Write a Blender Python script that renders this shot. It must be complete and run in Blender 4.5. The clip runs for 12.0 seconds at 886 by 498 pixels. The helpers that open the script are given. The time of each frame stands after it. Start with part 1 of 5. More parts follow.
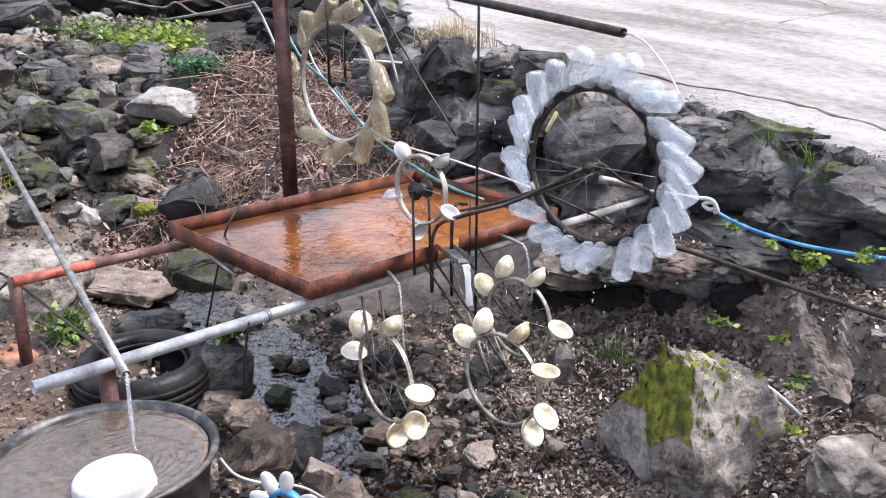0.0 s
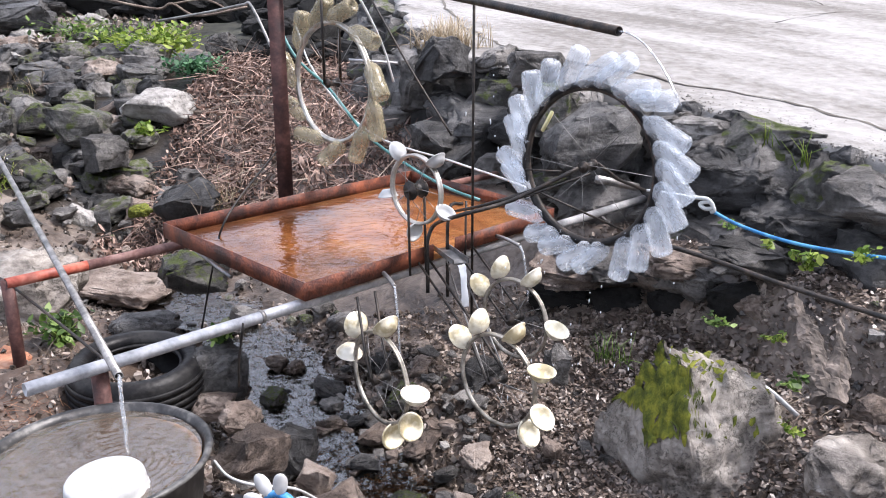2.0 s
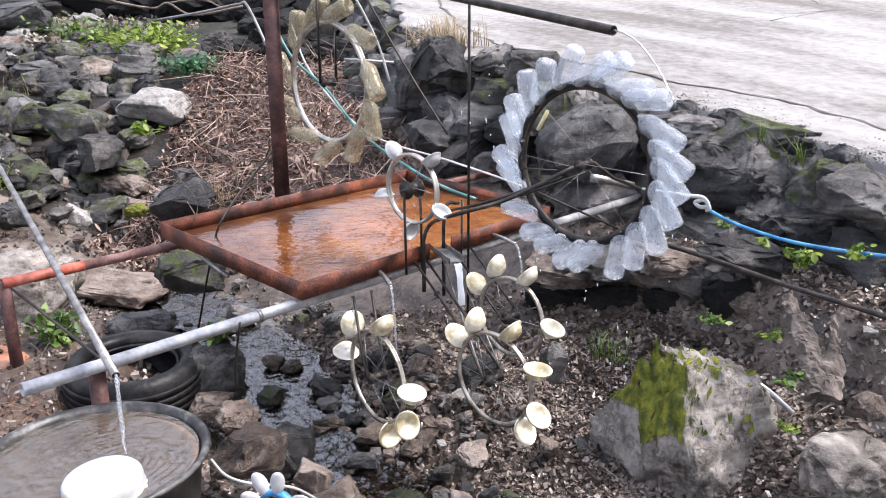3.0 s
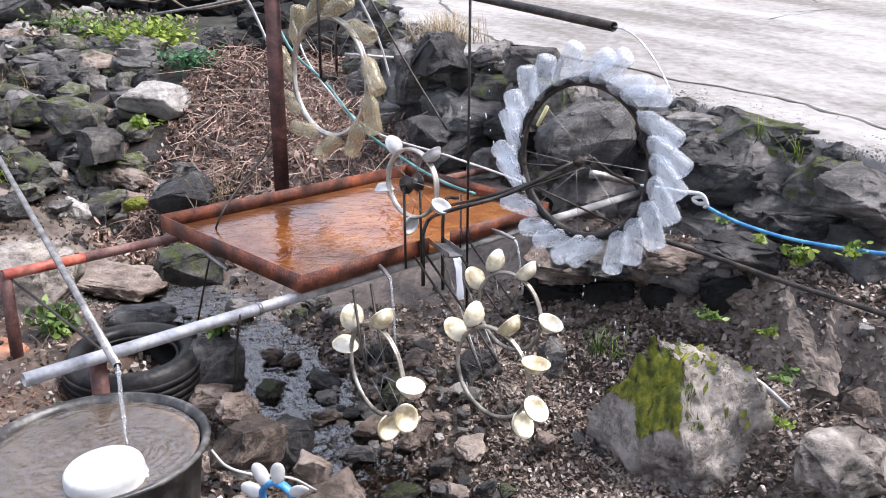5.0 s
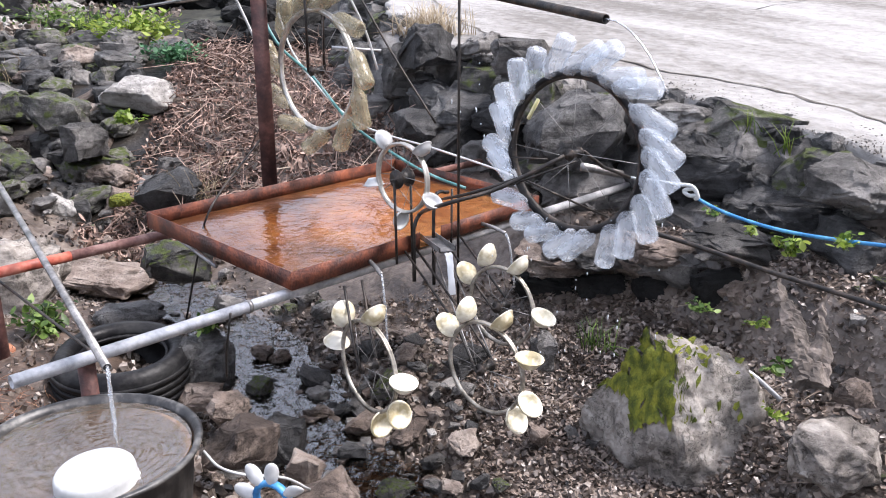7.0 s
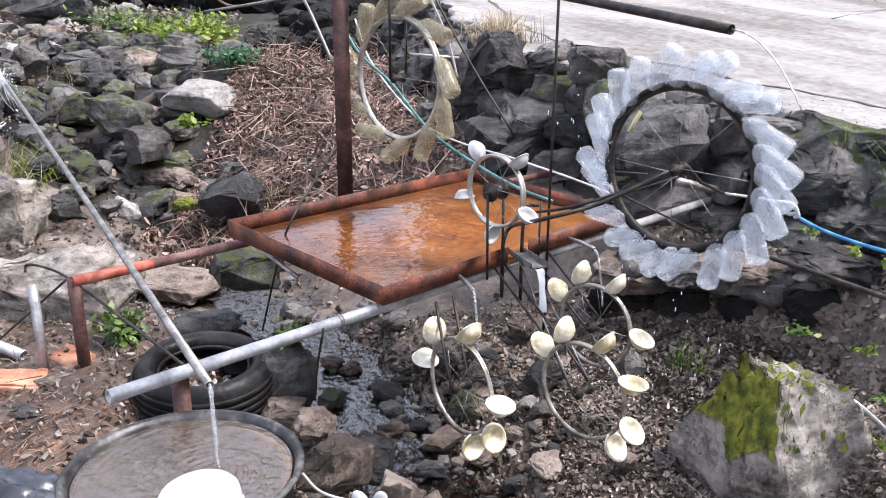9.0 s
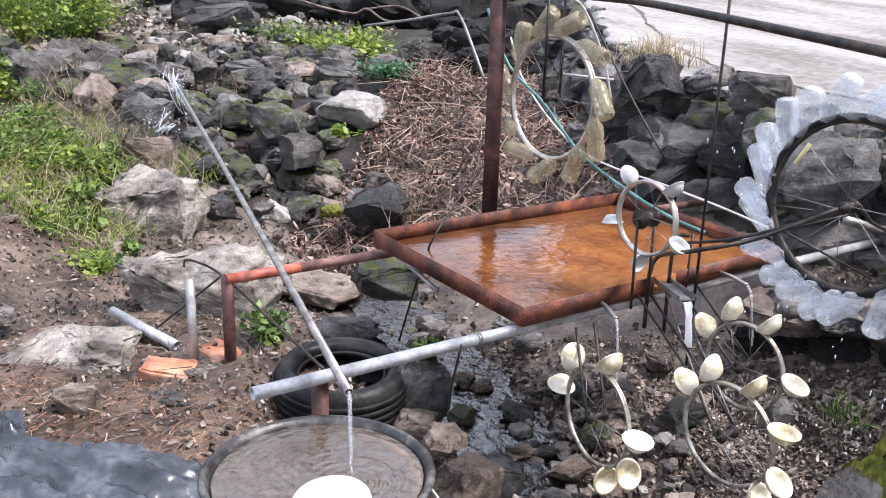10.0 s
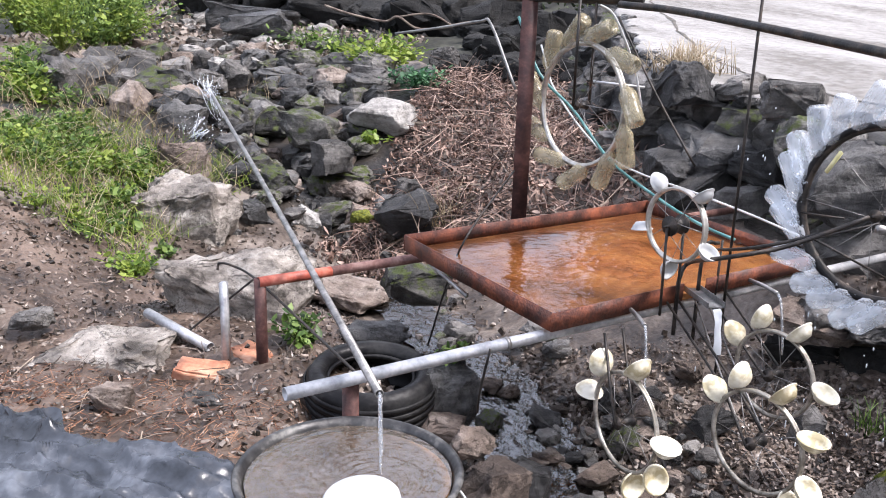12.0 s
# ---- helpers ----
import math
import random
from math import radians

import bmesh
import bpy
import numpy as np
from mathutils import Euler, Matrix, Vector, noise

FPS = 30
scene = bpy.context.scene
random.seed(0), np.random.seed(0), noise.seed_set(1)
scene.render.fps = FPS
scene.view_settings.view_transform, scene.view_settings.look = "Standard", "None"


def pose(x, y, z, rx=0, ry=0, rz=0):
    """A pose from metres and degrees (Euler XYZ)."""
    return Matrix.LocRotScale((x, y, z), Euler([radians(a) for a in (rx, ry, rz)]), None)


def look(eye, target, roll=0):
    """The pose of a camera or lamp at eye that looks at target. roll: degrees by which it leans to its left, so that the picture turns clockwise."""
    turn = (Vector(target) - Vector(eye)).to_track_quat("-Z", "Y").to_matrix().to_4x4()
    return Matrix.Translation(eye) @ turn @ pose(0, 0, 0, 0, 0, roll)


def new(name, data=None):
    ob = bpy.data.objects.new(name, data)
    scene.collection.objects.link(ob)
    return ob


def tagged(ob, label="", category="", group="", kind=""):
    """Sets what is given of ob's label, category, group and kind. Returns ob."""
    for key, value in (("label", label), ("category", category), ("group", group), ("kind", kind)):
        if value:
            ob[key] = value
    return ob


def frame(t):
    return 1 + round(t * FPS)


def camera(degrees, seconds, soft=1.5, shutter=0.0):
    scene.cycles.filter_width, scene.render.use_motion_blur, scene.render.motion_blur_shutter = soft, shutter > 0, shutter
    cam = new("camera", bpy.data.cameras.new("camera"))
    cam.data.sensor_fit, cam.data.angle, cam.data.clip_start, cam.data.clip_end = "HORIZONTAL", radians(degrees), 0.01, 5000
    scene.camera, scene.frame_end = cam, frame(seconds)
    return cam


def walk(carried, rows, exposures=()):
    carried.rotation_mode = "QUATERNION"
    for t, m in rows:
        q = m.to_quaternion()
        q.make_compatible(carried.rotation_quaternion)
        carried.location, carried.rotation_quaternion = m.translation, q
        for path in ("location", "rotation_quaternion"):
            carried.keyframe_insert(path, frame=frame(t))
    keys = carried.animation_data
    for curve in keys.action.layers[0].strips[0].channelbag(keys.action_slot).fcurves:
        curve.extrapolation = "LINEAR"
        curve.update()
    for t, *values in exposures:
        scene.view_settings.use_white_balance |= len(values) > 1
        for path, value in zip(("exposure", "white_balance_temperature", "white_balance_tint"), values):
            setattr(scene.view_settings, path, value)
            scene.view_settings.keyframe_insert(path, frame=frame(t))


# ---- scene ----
cam = camera(55.2, 12.0, soft=1.0)
TRUE = 1.26  # the plan below is drawn small; its last lines bring it to true size
METRES, EYE, TILT, LEAN, TURN = 0.425 * TRUE, 1.6 * TRUE, -17.0, 0.0, 0.0
ROWS = [
    (0.0, 0.0, 0.0, 0.0, 0.0, 0.0, 0.0),
    (0.5, 0.0086, 0.0038, 0.0013, 0.09, 0.09, 0.02),
    (1.0, 0.0077, 0.0132, -0.0028, 0.07, 0.12, -0.02),
    (1.5, 0.0086, 0.0265, -0.0053, -0.05, 0.08, 0.01),
    (2.0, 0.0138, 0.0316, -0.0068, -0.17, 0.08, 0.14),
    (2.5, 0.0165, 0.0238, -0.0096, -0.26, 0.01, 0.2),
    (3.0, 0.0182, 0.0146, -0.0049, -0.39, -0.01, 0.32),
    (5.0, 0.0031, -0.0188, -0.0215, -0.57, -0.24, -0.06),
    (5.5, 0.0262, -0.0072, -0.0251, -0.89, -0.57, 0.07),
    (6.0, 0.0051, -0.0106, -0.0227, -1.01, -0.72, 0.14),
    (6.5, -0.0137, -0.0158, -0.0173, -1.2, -0.8, 0.24),
    (8.5, -0.2766, 0.2629, 0.0803, -2.1, -0.66, 1.22),
    (9.0, -0.4452, 0.2417, 0.0687, 0.85, -0.44, -0.67),
    (9.5, -0.511, 0.2774, 0.0814, 7.3, -0.15, -3.76),
    (10.0, -0.5179, 0.2951, 0.0808, 9.88, 0.32, -4.69),
    (10.5, -0.5331, 0.2804, 0.0833, 10.6, 0.57, -5.2),
    (11.0, -0.5407, 0.2573, 0.0791, 11.19, 0.69, -5.27),
    (11.5, -0.5339, 0.2402, 0.0665, 11.31, 0.71, -5.29),
    (12.0, -0.5177, 0.2313, 0.064, 11.77, 0.64, -5.21),
]
walk(cam, [(t, pose(0, 0, EYE, TILT, LEAN, TURN) @ pose(METRES * x, METRES * y, METRES * z, 90 + pitch, roll, yaw)) for t, x, y, z, yaw, pitch, roll in ROWS], exposures=[(0.0, 1.12, 6250, 17), (12.0, 1.12, 6250, 17)])

# ---- world, sun, exposure ----
SUN_AZ, SUN_EL = radians(94), radians(57)
world = bpy.data.worlds.new("sky")
scene.world = world
world.use_nodes = True
wt = world.node_tree
sky = wt.nodes.new("ShaderNodeTexSky")
sky.sky_type, sky.sun_disc = "NISHITA", False
sky.sun_elevation, sky.sun_rotation = SUN_EL, SUN_AZ
sky.air_density, sky.dust_density, sky.ozone_density = 1.0, 4.0, 1.0
veil = wt.nodes.new("ShaderNodeMix")  # thin white cloud over the whole sky
veil.data_type = "RGBA"
veil.inputs["Factor"].default_value = 0.6
veil.inputs["B"].default_value = (5.6, 5.9, 6.4, 1)
wt.links.new(sky.outputs[0], veil.inputs["A"])
wt.links.new(veil.outputs["Result"], wt.nodes["Background"].inputs[0])
wt.nodes["Background"].inputs[1].default_value = 0.15
sun_data = bpy.data.lights.new("sun", "SUN")
sun_data.energy, sun_data.angle, sun_data.color = 2.8, radians(14), (1.0, 0.96, 0.9)
sun = new("sun", sun_data)
sun.matrix_world = look((8 * math.sin(SUN_AZ), 8 * math.cos(SUN_AZ), 8 * math.tan(SUN_EL)), (0, 0, 0))

# ---- materials ----


def mat(name, colors, rough=0.7, scale=8.0, bump=0.3, metal=0.0, fine=60.0, detail=6, island=0.0, rand=0.0, spec=0.5, dist=0.02, grain=0.35, turn=0.0, stretch=None, thin=0.0):
    """A surface of two or three colours in noise patches, with fine grain and relief."""
    m = bpy.data.materials.new(name)
    m.use_nodes = True
    nt = m.node_tree
    n, L = nt.nodes, nt.links
    b = n["Principled BSDF"]
    tc = n.new("ShaderNodeTexCoord")
    big, small = n.new("ShaderNodeTexNoise"), n.new("ShaderNodeTexNoise")
    big.inputs["Scale"].default_value, small.inputs["Scale"].default_value = scale, fine
    big.inputs["Detail"].default_value = small.inputs["Detail"].default_value = detail
    where = tc.outputs["Object"]
    if stretch:
        mp = n.new("ShaderNodeMapping")
        mp.vector_type = "TEXTURE"
        mp.inputs["Rotation"].default_value, mp.inputs["Scale"].default_value = (0, 0, radians(turn)), stretch
        L.new(where, mp.inputs[0])
        where = mp.outputs[0]
    L.new(where, big.inputs["Vector"])
    L.new(tc.outputs["Object"], small.inputs["Vector"])
    ramp = n.new("ShaderNodeValToRGB")
    el = ramp.color_ramp.elements
    k = len(colors)
    while len(el) < k:
        el.new(0.5)
    for i, c in enumerate(colors):
        el[i].position = 0.32 + 0.36 * i / max(1, k - 1)
        el[i].color = (*c, 1)
    add = n.new("ShaderNodeMath")
    add.operation = "MULTIPLY_ADD"
    L.new(small.outputs["Fac"], add.inputs[0])
    add.inputs[1].default_value = grain
    off = n.new("ShaderNodeMath")
    off.operation = "SUBTRACT"
    L.new(big.outputs["Fac"], off.inputs[0])
    off.inputs[1].default_value = grain / 2
    L.new(off.outputs[0], add.inputs[2])
    fac = add.outputs[0]
    if island or rand:
        src = n.new("ShaderNodeNewGeometry").outputs["Random Per Island"] if island else n.new("ShaderNodeObjectInfo").outputs["Random"]
        sh = n.new("ShaderNodeMath")
        sh.operation = "MULTIPLY_ADD"
        L.new(src, sh.inputs[0])
        sh.inputs[1].default_value = (island or rand)
        sb = n.new("ShaderNodeMath")
        sb.operation = "SUBTRACT"
        L.new(fac, sb.inputs[0])
        sb.inputs[1].default_value = (island or rand) / 2
        L.new(sb.outputs[0], sh.inputs[2])
        fac = sh.outputs[0]
    L.new(fac, ramp.inputs["Fac"])
    L.new(ramp.outputs["Color"], b.inputs["Base Color"])
    b.inputs["Metallic"].default_value = metal
    b.inputs["Specular IOR Level"].default_value = spec
    rr = n.new("ShaderNodeMapRange")
    L.new(big.outputs["Fac"], rr.inputs["Value"])
    rr.inputs["To Min"].default_value, rr.inputs["To Max"].default_value = max(0.03, rough - 0.18), min(1, rough + 0.18)
    L.new(rr.outputs[0], b.inputs["Roughness"])
    if bump:
        bp = n.new("ShaderNodeBump")
        bp.inputs["Strength"].default_value, bp.inputs["Distance"].default_value = bump, dist
        L.new(fac, bp.inputs["Height"])
        L.new(bp.outputs[0], b.inputs["Normal"])
    if thin:
        tl, mx = n.new("ShaderNodeBsdfTranslucent"), n.new("ShaderNodeMixShader")
        L.new(ramp.outputs["Color"], tl.inputs[0])
        mx.inputs[0].default_value = thin
        L.new(b.outputs[0], mx.inputs[1])
        L.new(tl.outputs[0], mx.inputs[2])
        L.new(mx.outputs[0], n["Material Output"].inputs["Surface"])
    return m


def with_moss(m, color, amount, scale=6.0, up=0.5):
    """Moss in patches over a stone, thicker on faces that look up."""
    nt = m.node_tree
    n, L = nt.nodes, nt.links
    b = n["Principled BSDF"]
    old = b.inputs["Base Color"].links[0].from_socket
    mix = n.new("ShaderNodeMix")
    mix.data_type = "RGBA"
    nz, tc, geo, sep = n.new("ShaderNodeTexNoise"), n.new("ShaderNodeTexCoord"), n.new("ShaderNodeNewGeometry"), n.new("ShaderNodeSeparateXYZ")
    nz.inputs["Scale"].default_value, nz.inputs["Detail"].default_value = scale, 8
    L.new(tc.outputs["Object"], nz.inputs["Vector"])
    L.new(geo.outputs["Normal"], sep.inputs[0])
    ma = n.new("ShaderNodeMath")
    ma.operation = "MULTIPLY_ADD"
    L.new(sep.outputs["Z"], ma.inputs[0])
    ma.inputs[1].default_value = up * 0.3
    L.new(nz.outputs["Fac"], ma.inputs[2])
    mr = n.new("ShaderNodeMapRange")
    L.new(ma.outputs[0], mr.inputs["Value"])
    mr.inputs["From Min"].default_value, mr.inputs["From Max"].default_value = 0.78 - amount * 0.5, 0.9 - amount * 0.5
    L.new(mr.outputs[0], mix.inputs["Factor"])
    L.new(old, mix.inputs["A"])
    mix.inputs["B"].default_value = (*color, 1)
    L.new(mix.outputs["Result"], b.inputs["Base Color"])
    return m


def water_mat(name, tint, ripple=40.0, strength=0.35, foam=0.0, rough=0.04, stretch=(1, 1, 1), ior=1.5, body=(0.85, 0.9, 0.95)):
    """Clear water: tinted see-through with a mirror coat that grows at grazing angles."""
    m = bpy.data.materials.new(name)
    m.use_nodes = True
    nt = m.node_tree
    n, L = nt.nodes, nt.links
    n.remove(n["Principled BSDF"])
    tr, gl, fr, mx = n.new("ShaderNodeBsdfTransparent"), n.new("ShaderNodeBsdfGlossy"), n.new("ShaderNodeFresnel"), n.new("ShaderNodeMixShader")
    tr.inputs[0].default_value = (*tint, 1)
    gl.inputs["Roughness"].default_value = rough
    fr.inputs["IOR"].default_value = ior
    tc, mp, nz, bp = n.new("ShaderNodeTexCoord"), n.new("ShaderNodeMapping"), n.new("ShaderNodeTexNoise"), n.new("ShaderNodeBump")
    mp.inputs["Scale"].default_value = stretch
    nz.inputs["Scale"].default_value, nz.inputs["Detail"].default_value, nz.inputs["Distortion"].default_value = ripple, 3, 0.6
    bp.inputs["Strength"].default_value, bp.inputs["Distance"].default_value = strength, 0.018
    L.new(tc.outputs["Object"], mp.inputs[0])
    L.new(mp.outputs[0], nz.inputs["Vector"])
    L.new(nz.outputs["Fac"], bp.inputs["Height"])
    L.new(bp.outputs[0], gl.inputs["Normal"])
    L.new(bp.outputs[0], fr.inputs["Normal"])
    L.new(fr.outputs[0], mx.inputs[0])
    L.new(tr.outputs[0], mx.inputs[1])
    L.new(gl.outputs[0], mx.inputs[2])
    last = mx
    if foam:
        df, m2 = n.new("ShaderNodeBsdfDiffuse"), n.new("ShaderNodeMixShader")
        df.inputs[0].default_value = (*body, 1)
        m2.inputs[0].default_value = foam
        L.new(mx.outputs[0], m2.inputs[1])
        L.new(df.outputs[0], m2.inputs[2])
        last = m2
    L.new(last.outputs[0], n["Material Output"].inputs["Surface"])
    return m


def film_mat(name, color, clear, rough=0.12):
    """Thin clear plastic: mostly see-through, milky body, glossy skin."""
    m = bpy.data.materials.new(name)
    m.use_nodes = True
    nt = m.node_tree
    n, L = nt.nodes, nt.links
    b = n["Principled BSDF"]
    b.inputs["Base Color"].default_value = (*color, 1)
    b.inputs["Roughness"].default_value = rough
    tr, mx, nz, mr = n.new("ShaderNodeBsdfTransparent"), n.new("ShaderNodeMixShader"), n.new("ShaderNodeTexNoise"), n.new("ShaderNodeMapRange")
    tr.inputs[0].default_value = (0.96, 0.98, 1, 1)
    nz.inputs["Scale"].default_value, nz.inputs["Detail"].default_value = 3.5, 4
    L.new(nz.outputs["Fac"], mr.inputs["Value"])
    mr.inputs["To Min"].default_value, mr.inputs["To Max"].default_value = 1 - clear - 0.22, 1 - clear + 0.22
    L.new(mr.outputs[0], mx.inputs[0])
    L.new(tr.outputs[0], mx.inputs[1])
    L.new(b.outputs[0], mx.inputs[2])
    L.new(mx.outputs[0], n["Material Output"].inputs["Surface"])
    return m


def rock_mat(name, colors, rough=0.6, crack=0.6, rand=0.3):
    """Broken stone: patches, stains, fine grain, hairline cracks and a pitted relief."""
    m = bpy.data.materials.new(name)
    m.use_nodes = True
    nt = m.node_tree
    n, L = nt.nodes, nt.links
    b = n["Principled BSDF"]
    geo, info = n.new("ShaderNodeNewGeometry"), n.new("ShaderNodeObjectInfo")

    def nz(scale, detail, roughness):
        q = n.new("ShaderNodeTexNoise")
        q.inputs["Scale"].default_value, q.inputs["Detail"].default_value, q.inputs["Roughness"].default_value = scale, detail, roughness
        L.new(geo.outputs["Position"], q.inputs["Vector"])
        return q

    def op(kind, a, b_, c=None):
        q = n.new("ShaderNodeMath")
        q.operation = kind
        for i, v in enumerate((a, b_, c)):
            if v is None:
                continue
            if isinstance(v, (int, float)):
                q.inputs[i].default_value = v
            else:
                L.new(v, q.inputs[i])
        return q.outputs[0]

    big, mid, pit = nz(4.0, 10, 0.62), nz(22.0, 8, 0.65), nz(9.0, 14, 0.72)
    mp, lay = n.new("ShaderNodeMapping"), n.new("ShaderNodeTexNoise")
    mp.inputs["Rotation"].default_value, mp.inputs["Scale"].default_value = (0.5, 0.3, 0.2), (2, 3, 30)
    lay.inputs["Scale"].default_value, lay.inputs["Detail"].default_value = 1.2, 6
    L.new(geo.outputs["Position"], mp.inputs[0])
    L.new(mp.outputs[0], lay.inputs["Vector"])
    vo = n.new("ShaderNodeTexVoronoi")
    vo.feature = "DISTANCE_TO_EDGE"
    vo.inputs["Scale"].default_value = 5.0
    warp = n.new("ShaderNodeMix")
    warp.data_type = "VECTOR"
    warp.inputs["Factor"].default_value = 0.35
    L.new(geo.outputs["Position"], warp.inputs["A"])
    L.new(mid.outputs["Color"], warp.inputs["B"])
    L.new(warp.outputs["Result"], vo.inputs["Vector"])
    cr = n.new("ShaderNodeMapRange")
    L.new(vo.outputs["Distance"], cr.inputs["Value"])
    cr.inputs["From Max"].default_value, cr.inputs["To Min"].default_value = 0.03, 1 - crack
    fac = op("ADD", op("MULTIPLY", big.outputs["Fac"], 0.55), op("ADD", op("MULTIPLY", mid.outputs["Fac"], 0.3), op("MULTIPLY", lay.outputs["Fac"], 0.15)))
    fac = op("ADD", fac, op("MULTIPLY", op("SUBTRACT", info.outputs["Random"], 0.5), rand * 0.5))
    ramp = n.new("ShaderNodeValToRGB")
    el = ramp.color_ramp.elements
    el.new(0.5)
    for i, c in enumerate(colors):
        el[i].position, el[i].color = 0.38 + 0.12 * i, (*c, 1)
    L.new(fac, ramp.inputs["Fac"])
    dk = n.new("ShaderNodeMix")
    dk.data_type, dk.blend_type = "RGBA", "MULTIPLY"
    dk.inputs["Factor"].default_value = 1.0
    L.new(ramp.outputs["Color"], dk.inputs["A"])
    L.new(cr.outputs[0], dk.inputs["B"])
    L.new(dk.outputs["Result"], b.inputs["Base Color"])
    L.new(op("ADD", op("MULTIPLY", mid.outputs["Fac"], 0.4), rough - 0.2), b.inputs["Roughness"])
    b.inputs["Specular IOR Level"].default_value = 0.4
    bp = n.new("ShaderNodeBump")
    bp.inputs["Strength"].default_value, bp.inputs["Distance"].default_value = 0.9, 0.05
    L.new(op("ADD", pit.outputs["Fac"], op("ADD", op("MULTIPLY", cr.outputs[0], 0.12), op("MULTIPLY", lay.outputs["Fac"], 0.25))), bp.inputs["Height"])
    L.new(bp.outputs[0], b.inputs["Normal"])
    return m


M_GREY = rock_mat("grey_stone", [(0.026, 0.025, 0.024), (0.105, 0.1, 0.095), (0.26, 0.248, 0.236)], 0.6)
M_DARK = rock_mat("dark_wet_stone", [(0.014, 0.014, 0.0145), (0.056, 0.056, 0.057), (0.165, 0.162, 0.158)], 0.45)
# stone coloured near black to carry the shade of hollow and wood
M_SHADEROCK = rock_mat("shade_black_stone", [(0.004, 0.004, 0.004), (0.01, 0.01, 0.01), (0.028, 0.028, 0.027)], 0.8)
M_BROWN = rock_mat("brown_stone", [(0.06, 0.045, 0.037), (0.21, 0.165, 0.137), (0.38, 0.325, 0.285)], 0.6)
M_PALE = rock_mat("pale_stone", [(0.09, 0.085, 0.08), (0.3, 0.288, 0.272), (0.5, 0.485, 0.46)], 0.62)
M_BOULDER = rock_mat("boulder_stone", [(0.055, 0.047, 0.04), (0.3, 0.27, 0.24), (0.58, 0.54, 0.49)], 0.42, 0.7, 0.0)
M_MOSSY = with_moss(rock_mat("mossy_stone", [(0.02, 0.02, 0.02), (0.08, 0.078, 0.072), (0.24, 0.23, 0.21)], 0.6), (0.06, 0.08, 0.014), 0.42)
M_MUD = mat("dark_mud", [(0.034, 0.026, 0.021), (0.115, 0.092, 0.076), (0.23, 0.194, 0.165)], 0.34, 3, 1.0, fine=30, detail=10, dist=0.03)
# mud coloured almost black for the shaded gaps between stones
M_GAPMUD = mat("gap_shade_mud", [(0.008, 0.007, 0.006), (0.022, 0.019, 0.016), (0.055, 0.047, 0.04)], 0.3, 3, 1.0, fine=30, detail=10, dist=0.03)
M_SOIL = mat("soil", [(0.022, 0.015, 0.011), (0.08, 0.055, 0.041), (0.165, 0.122, 0.096)], 0.5, 3.5, 1.0, fine=36, detail=10, dist=0.03)
M_ROAD = mat("worn_concrete", [(0.15, 0.14, 0.128), (0.262, 0.254, 0.243), (0.345, 0.338, 0.328)], 0.75, 1.5, 1.0, fine=14, detail=14, dist=0.05, grain=0.5, turn=128, stretch=(3.4, 0.7, 1))
M_RUST = mat("rusted_steel", [(0.034, 0.014, 0.011), (0.112, 0.035, 0.021), (0.25, 0.076, 0.036)], 0.6, 10, 0.4, fine=90)
M_OCHRE = mat("rust_silt", [(0.28, 0.12, 0.046), (0.52, 0.225, 0.08), (0.68, 0.36, 0.14)], 0.7, 4, 0.2, fine=30)
M_GALV = mat("galvanised_steel", [(0.26, 0.265, 0.28), (0.42, 0.43, 0.45), (0.6, 0.6, 0.61)], 0.42, 12, 0.1, metal=0.55, fine=70)
M_DULL = mat("dull_steel", [(0.12, 0.12, 0.12), (0.24, 0.235, 0.23), (0.38, 0.37, 0.36)], 0.45, 14, 0.15, metal=0.6, fine=80)
M_REBAR = mat("blackened_iron", [(0.012, 0.012, 0.012), (0.03, 0.027, 0.025), (0.07, 0.055, 0.045)], 0.5, 20, 0.3, metal=0.4, fine=120)
M_RUBBER = mat("black_rubber", [(0.006, 0.006, 0.007), (0.011, 0.011, 0.012), (0.03, 0.03, 0.03)], 0.4, 8, 0.25, fine=60, spec=0.15)
M_BASIN = mat("dark_rubber_basin", [(0.012, 0.012, 0.013), (0.035, 0.035, 0.036), (0.13, 0.128, 0.122)], 0.4, 14, 0.2, fine=60)
M_SILT = mat("brown_silt", [(0.14, 0.075, 0.035), (0.32, 0.18, 0.085), (0.5, 0.34, 0.2)], 0.7, 6, 0.3, fine=30)
M_TARP = mat("black_plastic_sheet", [(0.014, 0.017, 0.022), (0.042, 0.049, 0.062), (0.13, 0.145, 0.17)], 0.26, 4, 0.3, fine=26, spec=0.6, dist=0.03)
M_WHITE = mat("white_plastic", [(0.38, 0.39, 0.39), (0.47, 0.48, 0.48), (0.55, 0.56, 0.56)], 0.4, 8, 0.05, fine=50)
M_CUP = mat("cream_plastic_cup", [(0.42, 0.36, 0.22), (0.68, 0.63, 0.48), (0.8, 0.77, 0.66)], 0.4, 16, 0.1, fine=60, rand=0.3)
M_RIM = mat("alloy_rim", [(0.3, 0.29, 0.26), (0.5, 0.48, 0.44), (0.62, 0.61, 0.58)], 0.35, 14, 0.1, metal=0.7, fine=80)
M_OLDRIM = mat("dull_rim", [(0.16, 0.145, 0.12), (0.36, 0.335, 0.29), (0.56, 0.53, 0.47)], 0.4, 14, 0.1, metal=0.6, fine=80)
M_BLUE = mat("blue_plastic", [(0.02, 0.12, 0.3), (0.04, 0.22, 0.48), (0.1, 0.34, 0.6)], 0.4, 12, 0.1)
M_TEAL = mat("teal_hose", [(0.03, 0.1, 0.1), (0.06, 0.19, 0.19), (0.12, 0.28, 0.28)], 0.4, 12, 0.1)
